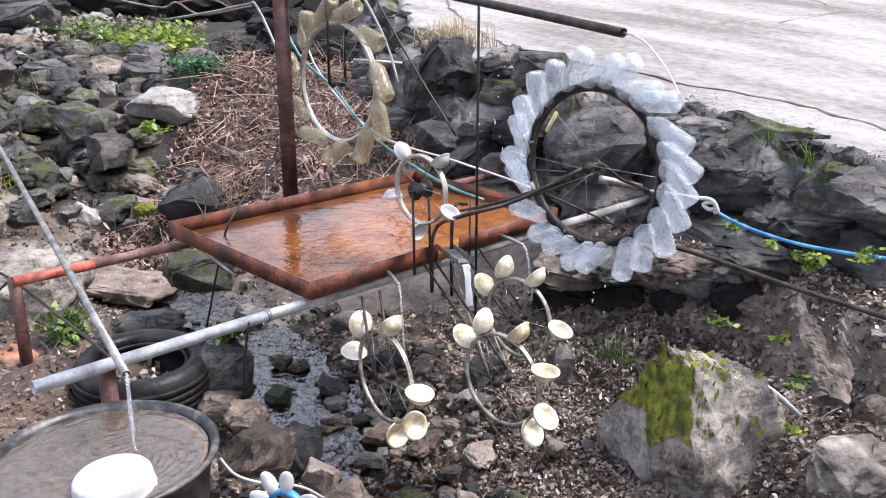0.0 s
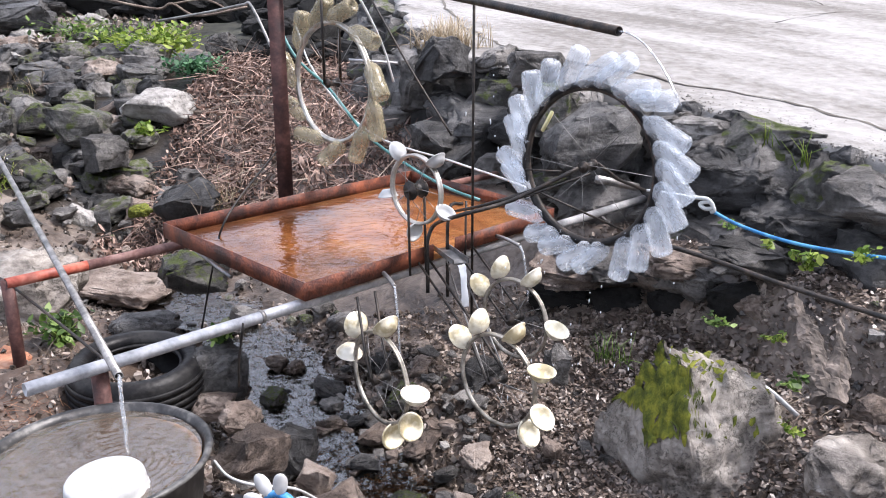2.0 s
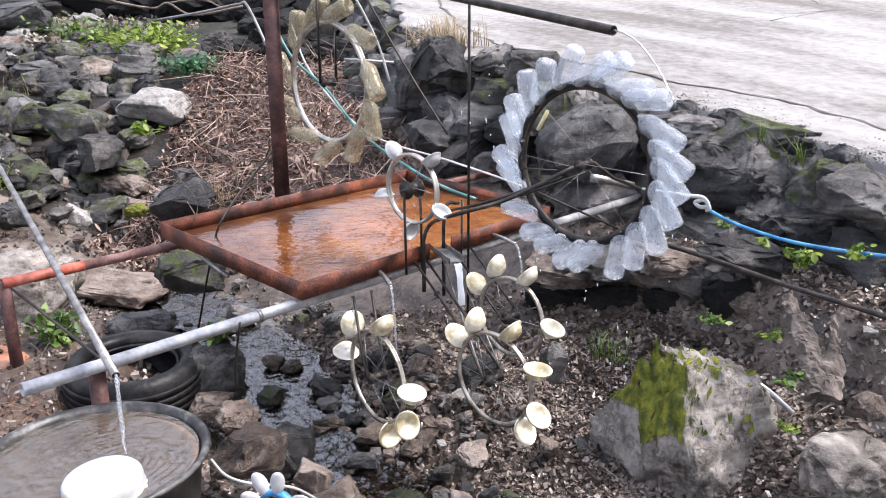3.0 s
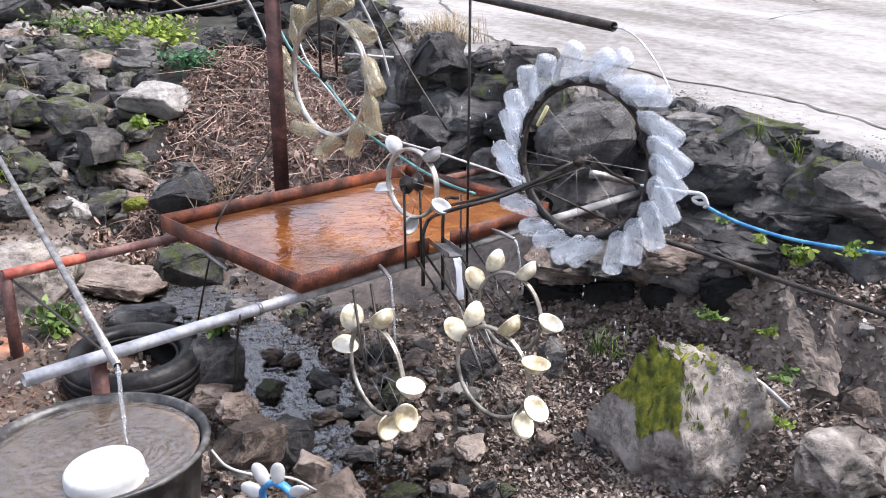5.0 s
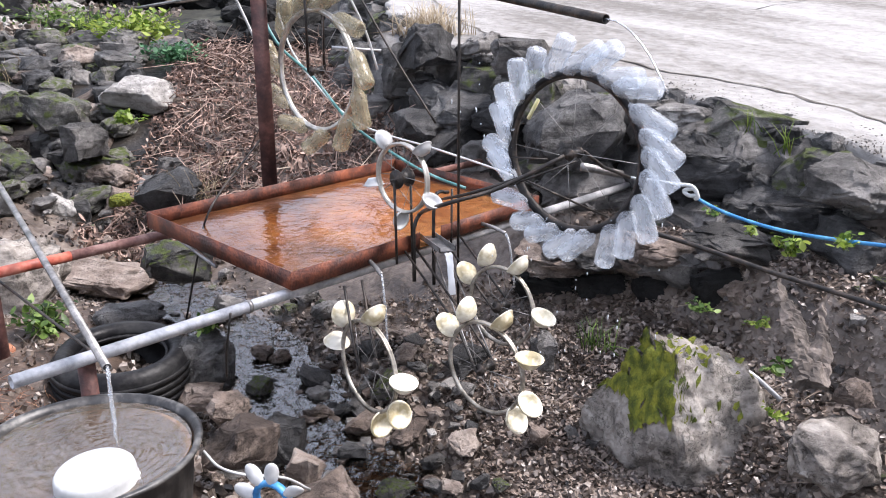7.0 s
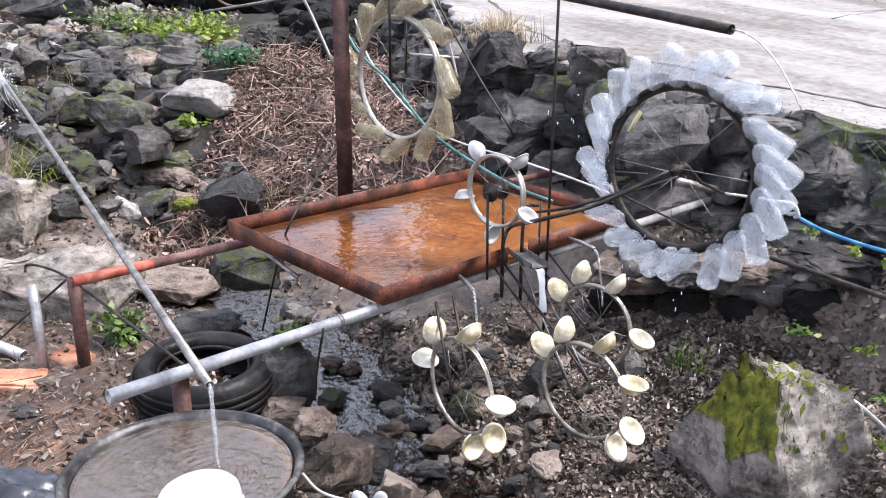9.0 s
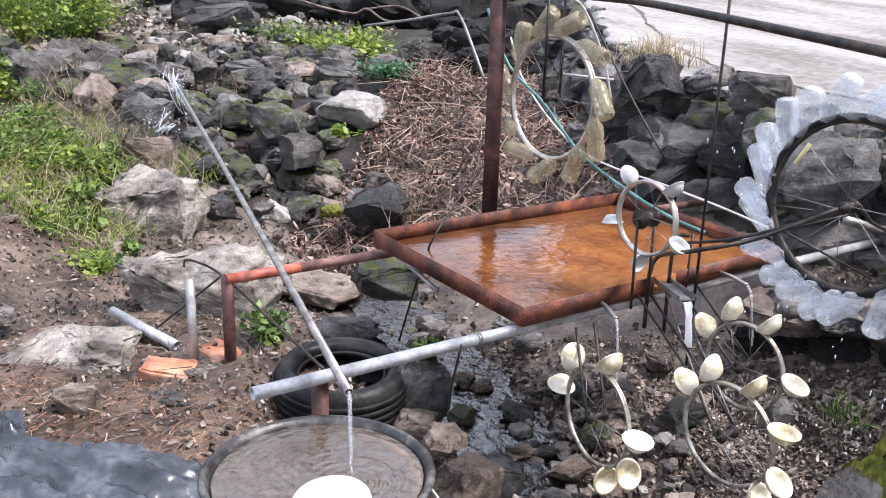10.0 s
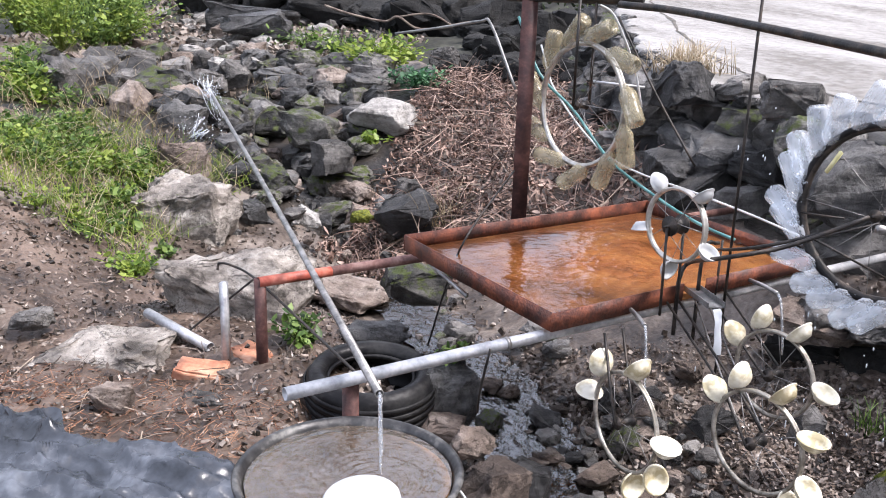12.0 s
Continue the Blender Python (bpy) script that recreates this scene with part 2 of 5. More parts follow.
M_PALEHOSE = mat("pale_hose", [(0.4, 0.42, 0.42), (0.55, 0.58, 0.58), (0.68, 0.7, 0.7)], 0.4, 12, 0.1)
M_RED = mat("red_paint", [(0.2, 0.045, 0.03), (0.37, 0.085, 0.055), (0.48, 0.17, 0.12)], 0.55, 14, 0.2, fine=60)
M_FADED = mat("faded_red_pipe", [(0.1, 0.045, 0.038), (0.2, 0.1, 0.082), (0.33, 0.2, 0.17)], 0.5, 14, 0.25, fine=70)
M_MAROON = mat("maroon_rust", [(0.035, 0.014, 0.013), (0.072, 0.03, 0.026), (0.15, 0.07, 0.058)], 0.65, 14, 0.3, fine=70)
M_ORANGE = mat("orange_brick", [(0.3, 0.12, 0.07), (0.48, 0.22, 0.13), (0.58, 0.36, 0.25)], 0.8, 8, 0.4, fine=50)
M_WOOD = mat("weathered_wood", [(0.045, 0.036, 0.03), (0.12, 0.1, 0.085), (0.25, 0.21, 0.18)], 0.8, 9, 0.5, fine=60)
M_LITTER = mat("dead_leaf", [(0.05, 0.037, 0.03), (0.15, 0.115, 0.094), (0.26, 0.212, 0.178)], 0.34, 3, 0.1, fine=40, island=0.5)
M_PINK = mat("dry_pink_leaf", [(0.07, 0.042, 0.033), (0.235, 0.148, 0.115), (0.42, 0.305, 0.25)], 0.7, 3, 0.1, fine=40, island=0.7)
M_STRAW = mat("dry_straw", [(0.2, 0.15, 0.09), (0.4, 0.32, 0.2), (0.56, 0.48, 0.34)], 0.7, 6, 0.1, island=0.6, thin=0.4)
M_BLOND = mat("blond_straw", [(0.34, 0.26, 0.16), (0.55, 0.45, 0.31), (0.7, 0.61, 0.46)], 0.7, 6, 0.1, island=0.6, thin=0.3)
M_TWIG = mat("twig_bark", [(0.06, 0.045, 0.035), (0.15, 0.11, 0.09), (0.3, 0.25, 0.2)], 0.8, 8, 0.2, island=0.6)
M_LEAF = mat("green_leaf", [(0.04, 0.085, 0.018), (0.12, 0.21, 0.042), (0.25, 0.36, 0.1)], 0.5, 3, 0.1, island=0.7, thin=0.4)
M_LIME = mat("lime_leaf", [(0.09, 0.16, 0.02), (0.2, 0.3, 0.04), (0.35, 0.43, 0.09)], 0.5, 3, 0.1, island=0.6, thin=0.4)
M_FERN = mat("blue_green_leaf", [(0.025, 0.08, 0.035), (0.06, 0.18, 0.08), (0.13, 0.28, 0.14)], 0.5, 3, 0.1, island=0.6, thin=0.4)
M_MOSS = mat("moss", [(0.04, 0.06, 0.008), (0.13, 0.15, 0.015), (0.26, 0.26, 0.03)], 0.9, 14, 0.8, fine=90)
M_BOTTLE = film_mat("clear_bottle", (0.82, 0.87, 0.93), 0.72, 0.12)
M_MURKY = film_mat("murky_bottle", (0.4, 0.35, 0.23), 0.48, 0.22)
# forest floor with the darkness of the wood's shade in its colours
M_SHADEFLOOR = mat("wood_shade_floor", [(0.008, 0.009, 0.007), (0.02, 0.021, 0.017), (0.05, 0.052, 0.038)], 0.9, 1.5, 0.9, fine=14, detail=10)
W_STREAM = water_mat("stream_water", (0.8, 0.75, 0.68), 18, 0.8, ior=2.6, rough=0.07)
W_TRAY = water_mat("tray_water", (0.92, 0.84, 0.72), 17, 0.22, stretch=(1, 1.35, 1), ior=1.8)
W_BASIN = water_mat("basin_water", (0.74, 0.62, 0.48), 20, 0.55, stretch=(1, 1.4, 1), ior=2.9, foam=0.1, body=(0.5, 0.41, 0.32), rough=0.1)
W_JET = water_mat("falling_water", (0.9, 0.93, 0.96), 60, 0.8, foam=0.17)
W_WHITE = water_mat("white_water", (0.9, 0.93, 0.96), 60, 0.8, foam=0.62)

# ---- builders ----
rng = random.Random(7)


def from_bm(bm, name, material, smooth=True):
    me = bpy.data.meshes.new(name)
    bm.to_mesh(me)
    bm.free()
    for p in me.polygons:
        p.use_smooth = smooth
    me.materials.append(material)
    return me


def part(name, bm, material, parent, label="", smooth=True):
    ob = new(name, from_bm(bm, name, material, smooth))
    ob.parent = parent
    if label:
        ob["label"] = label
    return ob


def solo(name, bm, material, label, category, m=None, kind="", group="", smooth=True):
    ob = new(name, from_bm(bm, name, material, smooth))
    if m is not None:
        ob.matrix_basis = m
    return tagged(ob, label, category, group, kind)


def thing(name, label, category, m=None, kind="", group=""):
    ob = new(name)
    ob.empty_display_size = 0.05
    if m is not None:
        ob.matrix_basis = m
    return tagged(ob, label, category, group, kind)


def smooth_path(points, n=6):
    """A rounded line through the points."""
    p = [Vector(q) for q in points]
    p = [2 * p[0] - p[1]] + p + [2 * p[-1] - p[-2]]
    out = []
    for i in range(1, len(p) - 2):
        for k in range(n):
            t = k / n
            a, b, c, d = p[i - 1], p[i], p[i + 1], p[i + 2]
            out.append(0.5 * (2 * b + (c - a) * t + (2 * a - 5 * b + 4 * c - d) * t * t + (3 * b - a - 3 * c + d) * t ** 3))
    return out + [p[-2]]


def tube(points, r, seg=8, bm=None, inner=0.0, r_end=None):
    """A round bar along points; with inner, a pipe with an open bore."""
    bm = bm or bmesh.new()
    pts = [Vector(p) for p in points]
    n = len(pts)
    up = None
    rings = []

    def ring(i, rad, frame_x, frame_y):
        return [bm.verts.new(pts[i] + rad * (math.cos(6.28318 * k / seg) * frame_x + math.sin(6.28318 * k / seg) * frame_y)) for k in range(seg)]

    frames = []
    for i in range(n):
        d = (pts[min(i + 1, n - 1)] - pts[max(i - 1, 0)]).normalized()
        if up is None:
            up = Vector((0, 0, 1)) if abs(d.z) < 0.9 else Vector((1, 0, 0))
        x = d.cross(up).normalized()
        up = x.cross(d).normalized()
        frames.append((x, up.copy()))
    for i in range(n):
        rad = r if r_end is None else r + (r_end - r) * i / (n - 1)
        rings.append(ring(i, rad, *frames[i]))
    for a, b in zip(rings, rings[1:]):
        for k in range(seg):
            bm.faces.new((a[k], a[(k + 1) % seg], b[(k + 1) % seg], b[k]))
    if inner:
        ri = [ring(i, inner, *frames[i]) for i in range(n)]
        for a, b in zip(ri, ri[1:]):
            for k in range(seg):
                bm.faces.new((b[k], b[(k + 1) % seg], a[(k + 1) % seg], a[k]))
        for o, q in ((rings[0], ri[0]), (ri[-1], rings[-1])):
            for k in range(seg):
                bm.faces.new((q[k], q[(k + 1) % seg], o[(k + 1) % seg], o[k]))
    else:
        bm.faces.new(rings[0][::-1])
        bm.faces.new(rings[-1])
    return bm


def turned(profile, seg=32, bm=None, closed=False):
    """A body turned round z from (radius, height) pairs."""
    bm = bm or bmesh.new()
    rows = []
    for r, z in profile:
        rows.append([bm.verts.new((r * math.cos(6.28318 * k / seg), r * math.sin(6.28318 * k / seg), z)) for k in range(seg)] if r > 1e-5 else [bm.verts.new((0, 0, z))])
    pairs = list(zip(rows, rows[1:])) + ([(rows[-1], rows[0])] if closed else [])
    for a, b in pairs:
        for k in range(seg):
            j = (k + 1) % seg
            q = (a[k % len(a)], a[j % len(a)], b[j % len(b)], b[k % len(b)])
            q = tuple(dict.fromkeys(q))
            if len(q) > 2:
                bm.faces.new(q)
    return bm


def box(sx, sy, sz, bevel=0.004, bm=None, at=(0, 0, 0)):
    fresh = bmesh.new()
    bmesh.ops.create_cube(fresh, size=1, matrix=Matrix.Diagonal((sx, sy, sz, 1)))
    if bevel:
        bmesh.ops.bevel(fresh, geom=fresh.edges[:], offset=bevel, segments=2, affect="EDGES")
    bmesh.ops.translate(fresh, verts=fresh.verts[:], vec=at)
    return fresh


def rock_bm(seed, sub=3, cuts=9, rough=0.12, faces=()):
    """A broken stone about 1 across: a jittered block or a ball cut by planes, worn and roughened."""
    r = random.Random(seed)
    bm = bmesh.new()
    o = Vector((r.uniform(-50, 50), r.uniform(-50, 50), r.uniform(-50, 50)))
    bed = Vector((r.gauss(0, 0.3), r.gauss(0, 0.3), 1)).normalized()
    if faces:
        bmesh.ops.create_icosphere(bm, subdivisions=sub, radius=0.62)
        planes = [(Vector(q[:3]).normalized(), q[3]) for q in faces]
        for _ in range(cuts):
            nrm = Vector((r.gauss(0, 1), r.gauss(0, 1), r.gauss(0, 1))).normalized()
            planes.append((nrm, r.uniform(0.3, 0.47)))
        for v in bm.verts:
            for nrm, d in planes:
                s = v.co.dot(nrm) - d
                if s > 0:
                    v.co -= nrm * s
    else:
        for k in range(8):
            sx, sy, sz = 1 - 2 * (k & 1), 1 - (k & 2), 1 - (k & 4) // 2
            bm.verts.new((sx * r.uniform(0.16, 0.42), sy * r.uniform(0.16, 0.42), sz * r.uniform(0.14, 0.42)))
        for _ in range(13):
            d = Vector((r.gauss(0, 1), r.gauss(0, 1), r.gauss(0, 1))).normalized()
            bm.verts.new(d * r.uniform(0.4, 0.5))
        hull = bmesh.ops.convex_hull(bm, input=bm.verts[:])
        bmesh.ops.delete(bm, geom=list({g for g in hull["geom_interior"] if isinstance(g, bmesh.types.BMVert)}), context="VERTS")
        bmesh.ops.bevel(bm, geom=bm.edges[:], offset=0.045, segments=1, affect="EDGES", clamp_overlap=True)
        bmesh.ops.triangulate(bm, faces=bm.faces[:])
        bmesh.ops.subdivide_edges(bm, edges=bm.edges[:], cuts={2: 1, 3: 2, 4: 3}.get(sub, 5), use_grid_fill=True)
    for v in bm.verts:
        lay = noise.noise(Vector((0.6 * v.co.x, 0.6 * v.co.y, 0)) + bed * v.co.dot(bed) * 9 + o)
        v.co *= 1 + rough * (0.75 * noise.fractal(v.co * 3 + o, 0.7, 2.2, 6) - 0.7 * abs(noise.noise(v.co * 5 + o)) + 0.35 * lay)
        v.co += 0.16 * rough * noise.noise_vector(v.co * 16 + o)
    for e in bm.edges:
        if len(e.link_faces) == 2 and e.calc_face_angle(0) > radians(22):
            e.smooth = False
    return bm


STONES = {}


def stone_mesh(i, material, sub=2):
    key = (i, material.name, sub)
    if key not in STONES:
        STONES[key] = from_bm(rock_bm(100 + i, sub, 14, 0.24), "stone", material)
    return STONES[key]

# ---- lie of the land ----
ROAD_EDGE = [(3.9, -1.5), (2.6, 1.5), (1.68, 3.1), (1.32, 3.75), (0.42, 4.68), (-0.1, 5.7), (-0.35, 7.4), (-0.55, 10), (-0.8, 18)]
STREAM = [(-2.9, 5.6), (-2.2, 5.0), (-1.4, 4.3), (-0.75, 3.5), (-0.38, 2.8), (0.0, 2.1), (0.35, 1.3), (0.9, -2)]
STREAM_Z = [0.1, 0.06, 0.03, -0.03, -0.07, -0.12, -0.17, -0.35]


def along(line, X, Y):
    """Signed distance to a line of points (left of its direction is plus) and how far along it."""
    best = np.full(X.shape, 1e9)
    side, pos = np.zeros(X.shape), np.zeros(X.shape)
    for i, (a, b) in enumerate(zip(line, line[1:])):
        dx, dy = b[0] - a[0], b[1] - a[1]
        t = np.clip(((X - a[0]) * dx + (Y - a[1]) * dy) / (dx * dx + dy * dy), 0, 1)
        d = np.hypot(X - a[0] - t * dx, Y - a[1] - t * dy)
        sg = np.sign(dx * (Y - a[1]) - dy * (X - a[0]))
        hit = d < best
        best = np.where(hit, d, best)
        side, pos = np.where(hit, sg, side), np.where(hit, i + t, pos)
    return best * side, pos


def ease(v, a, b):
    t = np.clip((v - a) / (b - a), 0, 1)
    return t * t * (3 - 2 * t)


def road_z(Y):
    return 1.0 + 0.13 * (Y - 3.2)


def land(X, Y):
    X, Y = np.asarray(X, float), np.asarray(Y, float)
    d, pos = along(STREAM, X, Y)
    bed = np.interp(pos, range(len(STREAM_Z)), STREAM_Z)
    e, _ = along(ROAD_EDGE, X, Y)
    a = e
    near = np.interp(a, [-9, 0.0, 0.2, 0.5, 0.62, 0.95, 1.5], [1, 0.95, 0.62, 0.58, 0.3, 0.16, -0.3])
    far = np.interp(a, [-9, 0.0, 0.3, 0.7, 1.3, 1.9], [1.2, 1.2, 0.82, 0.66, 0.3, -0.2])
    w = ease(Y, 4.0, 5.4)
    right = np.maximum(bed + 0.14 * ease(d, 0.1, 0.7), near * (1 - w) + far * w)
    grow = np.maximum(0, (-X - 2.2) + 0.35 * (Y - 3))
    bank = 0.33 + 0.07 * ease(-X, 1.0, 1.3) * (1 - ease(-X, 1.9, 2.4)) - 0.3 * ease(Y, 2.9, 4.2)
    left = bed + (bank - bed) * ease(-d, 0.3, 0.62) + 1.2 * (1 - np.exp(-0.5 * grow))
    z = np.where(d > 0, right, left)
    dam = np.interp(Y, [0, 5.3, 5.7, 6.2, 6.6, 7.2, 7.8, 10, 12, 14, 20, 60, 400], [-1, 0.0, 0.26, 0.56, 0.8, 0.96, 1.06, 1.35, 1.95, 2.6, 3.2, 4.5, 12])
    chute = 0.35 * np.exp(-((X + 3.75) / 0.35) ** 2) * ease(Y, 5.3, 5.9) * (1 - ease(Y, 7.0, 7.6))
    dam = dam - chute
    z = np.where(X < 0.5, np.maximum(z, dam), z)
    z = np.where(a < 0, road_z(np.minimum(Y, 14)) - 0.1 + 0.9 * np.maximum(0, -a - 5.5), z)
    return z


def ground(x, y):
    return float(land(np.array([x]), np.array([y]))[0])


def stretch(lo, hi, step, reach):
    mid = list(np.arange(lo, hi + step / 2, step))
    out, v, s = [], hi, step
    while v < reach:
        s *= 1.35
        v += s
        out.append(v)
    low, v, s = [], lo, step
    while v > -reach:
        s *= 1.35
        v -= s
        low.append(v)
    return np.array(low[::-1] + mid + out)


gx, gy = stretch(-5.2, 3.0, 0.045, 400), stretch(0.8, 9.0, 0.045, 400)
GX, GY = np.meshgrid(gx, gy)
GZ = land(GX, GY)
bumps = np.array([0.05 * noise.fractal((x * 1.7, y * 1.7, 0.3), 0.8, 2.0, 7) + 0.025 * abs(noise.fractal((x * 9, y * 9, 1.3), 0.8, 2.0, 3)) if -7 < x < 6 and -1 < y < 14 else 0 for x, y in zip(GX.ravel(), GY.ravel())]).reshape(GX.shape)
edge_d, _ = along(ROAD_EDGE, GX, GY)
stream_d, _ = along(STREAM, GX, GY)
heap = 0.16 * np.exp(-((GX + 1.15) / 0.55) ** 2 - ((GY - 6.1) / 0.8) ** 2)
GZ = GZ + heap + bumps * np.where(edge_d < 0, 0.2, 1.0) * (0.25 + 0.75 * ease(np.abs(stream_d), 0.15, 0.5))
nx, ny = len(gx), len(gy)
faces = [(j * nx + i, j * nx + i + 1, (j + 1) * nx + i + 1, (j + 1) * nx + i) for j in range(ny - 1) for i in range(nx - 1)]


def along_edge(c):
    return float(along(ROAD_EDGE, np.array([c.x]), np.array([c.y]))[0][0]) if -7 < c.x < 5 and -1 < c.y < 12 else 9.0


me = bpy.data.meshes.new("ground")
me.from_pydata(list(zip(GX.ravel(), GY.ravel(), GZ.ravel())), [], faces)
me.materials.append(M_SOIL)
me.materials.append(M_SHADEFLOOR)
me.materials.append(M_MUD)
me.materials.append(M_GAPMUD)
for p in me.polygons:
    p.use_smooth = True
    c = p.center
    # index 3 paints gap shade among the wall stones and below the road edge
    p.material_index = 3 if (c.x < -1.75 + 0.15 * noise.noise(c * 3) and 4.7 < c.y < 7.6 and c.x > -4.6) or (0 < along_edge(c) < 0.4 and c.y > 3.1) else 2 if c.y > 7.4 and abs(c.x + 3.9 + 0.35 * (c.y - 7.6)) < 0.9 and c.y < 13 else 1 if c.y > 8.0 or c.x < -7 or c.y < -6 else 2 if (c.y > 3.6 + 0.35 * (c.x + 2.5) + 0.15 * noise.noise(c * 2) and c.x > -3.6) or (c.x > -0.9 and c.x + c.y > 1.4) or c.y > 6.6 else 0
tagged(new("ground", me), "brown muddy earth bank with leaf litter beside a stream", "ground", kind="structure")


def zat(x, y):
    """Height of the built ground sheet."""
    i, j = int(np.clip(np.searchsorted(gx, x) - 1, 0, nx - 2)), int(np.clip(np.searchsorted(gy, y) - 1, 0, ny - 2))
    u, v = (x - gx[i]) / (gx[i + 1] - gx[i]), (y - gy[j]) / (gy[j + 1] - gy[j])
    return float((GZ[j, i] * (1 - u) + GZ[j, i + 1] * u) * (1 - v) + (GZ[j + 1, i] * (1 - u) + GZ[j + 1, i + 1] * u) * v)


# concrete road: a slab with a broken edge
edge_path = [Vector(p) for p in smooth_path([(x, y, 0) for x, y in ROAD_EDGE], 14)]
bm = bmesh.new()
rows = []
OFF = [0.0, 0.0, 0.03, 0.12, 0.3, 0.6, 1.0, 1.5, 2.1, 2.8, 3.6, 4.6, 5.8]
for i, p in enumerate(edge_path):
    q, r_ = edge_path[max(i - 1, 0)], edge_path[min(i + 1, len(edge_path) - 1)]
    t = (r_ - q).normalized()
    nrm = Vector((t.y, -t.x, 0))
    jag = 0.07 * noise.noise((p.x * 3, p.y * 3, 4)) + 0.05 * noise.noise((p.x * 11, p.y * 11, 2))
    row = []
    for k, o in enumerate(OFF):
        c = p + nrm * (o + jag * max(0, 1 - o) - 0.03)
        z = road_z(min(c.y, 14)) + 0.012 * noise.fractal((c.x * 1.3, c.y * 1.3, 7), 1, 2, 4) - (0.16 if k == 0 else 0.012 if k == 1 else 0)
        row.append(bm.verts.new((c.x, c.y, z)))
    rows.append(row)
for a, b in zip(rows, rows[1:]):
    for k in range(len(OFF) - 1):
        bm.faces.new((a[k], a[k + 1], b[k + 1], b[k]))
solo("road", bm, M_ROAD, "pale worn concrete road with a crumbling edge above the stream", "road", kind="structure")

M_CRACK = mat("dirt_in_cracks", [(0.05, 0.045, 0.04), (0.1, 0.09, 0.08), (0.16, 0.15, 0.13)], 0.9, 8, 0.2)
for off_, wid_ in ((0.34, 0.013), (3.3, 0.012)):
    bm = bmesh.new()
    prev = None
    for i in range(1, len(edge_path) - 1):
        t = (edge_path[i + 1] - edge_path[i - 1]).normalized()
        nrm = Vector((t.y, -t.x, 0))
        c = edge_path[i] + nrm * (off_ + 0.05 * noise.noise((i * 0.45, off_, 1)) + 0.02 * noise.noise((i * 1.9, off_, 4)))
        w_ = wid_ * (0.5 + abs(noise.noise((i * 0.8, 2, off_))) * 1.6)
        z = road_z(min(c.y, 14)) + 0.012 * noise.fractal((c.x * 1.3, c.y * 1.3, 7), 1, 2, 4) + 0.004
        cur = [bm.verts.new((c.x - nrm.x * w_, c.y - nrm.y * w_, z)), bm.verts.new((c.x + nrm.x * w_, c.y + nrm.y * w_, z))]
        if prev:
            bm.faces.new((prev[0], prev[1], cur[1], cur[0]))
        prev = cur
    solo("road_crack", bm, M_CRACK, "dirt-filled crack along the concrete road", "crack", kind="structure")

# ---- stream water ----
bm = bmesh.new()
rows = []
for i, p in enumerate(smooth_path([(x, y, z) for (x, y), z in zip(STREAM, STREAM_Z)], 12)):
    q = smooth_path([(x, y, z) for (x, y), z in zip(STREAM, STREAM_Z)], 12)
    t = (q[min(i + 1, len(q) - 1)] - q[max(i - 1, 0)]).normalized()
    nrm = Vector((t.y, -t.x, 0)).normalized()
    wid = 0.2 + 0.1 * noise.noise((i * 0.4, 0, 0))
    rows.append([bm.verts.new(p + nrm * wid * s + Vector((0, 0, 0.045 + 0.014 * noise.noise((i * 0.9, s * 3, 1))))) for s in (-1, -0.6, -0.2, 0.2, 0.6, 1)])
for a, b in zip(rows, rows[1:]):
    for k in range(5):
        bm.faces.new((a[k], a[k + 1], b[k + 1], b[k]))
solo("water", bm, W_STREAM, "shallow clear stream water running over stones", "stream", kind="structure")

# ---- wheels, tray and pipes ----
AZ = -45.0
NEAR = Vector((-0.39, 2.35, 0.78))
U, V = Vector((0.688, 0.725, 0)), Vector((-0.725, 0.688, 0))


def on_tray(u, v, z=0.0):
    return NEAR + U * u + V * v + Vector((0, 0, z))


def bar(name, pts, r, material, parent, label="", seg=8, inner=0.0):
    return part(name, tube(pts, r, seg, inner=inner), material, parent, label)


# rusty tray, its far side lifted a little
TW, TD, TH = 1.22, 0.8, 0.058
tray = thing("metal_tray", "rusted steel tray full of rusty water on two pipes", "tray", Matrix.Translation(NEAR) @ pose(0, 0, 0, 0, 0, 46.5) @ pose(0, 0, 0, 2.6, 0, 0))
part("base", box(TW, TD, 0.005, 0.001, at=(TW / 2, TD / 2, -TH + 0.003)), M_OCHRE, tray, "ochre silted tray floor")
for nm, s, at in (("side", (0.545, 0.005, TH), (0.2695, 0, -TH / 2)), ("side", (0.575, 0.005, TH), (0.9355, 0, -TH / 2)), ("side", (TW + 0.006, 0.005, TH), (TW / 2, TD, -TH / 2)), ("side", (0.005, TD - 0.008, TH), (0, TD / 2, -TH / 2)), ("side", (0.005, TD - 0.008, TH), (TW, TD / 2, -TH / 2))):
    part(nm, box(*s, 0.0012, at=at), M_RUST, tray)
bm = bmesh.new()
NXW, NYW = 60, 40
vs = [[bm.verts.new(on_tray(0.004 + (TW - 0.008) * i / NXW, 0.004 + (TD - 0.012) * j / NYW, -0.007 + 0.0012 * noise.fractal((i * 0.22, j * 0.4, 0), 1, 2, 3))) for i in range(NXW + 1)] for j in range(NYW + 1)]
for j in range(NYW):
    for i in range(NXW):
        bm.faces.new((vs[j][i], vs[j][i + 1], vs[j + 1][i + 1], vs[j + 1][i]))
solo("tray_water", bm, W_TRAY, "rippled rusty brown water standing in the tray", "water")

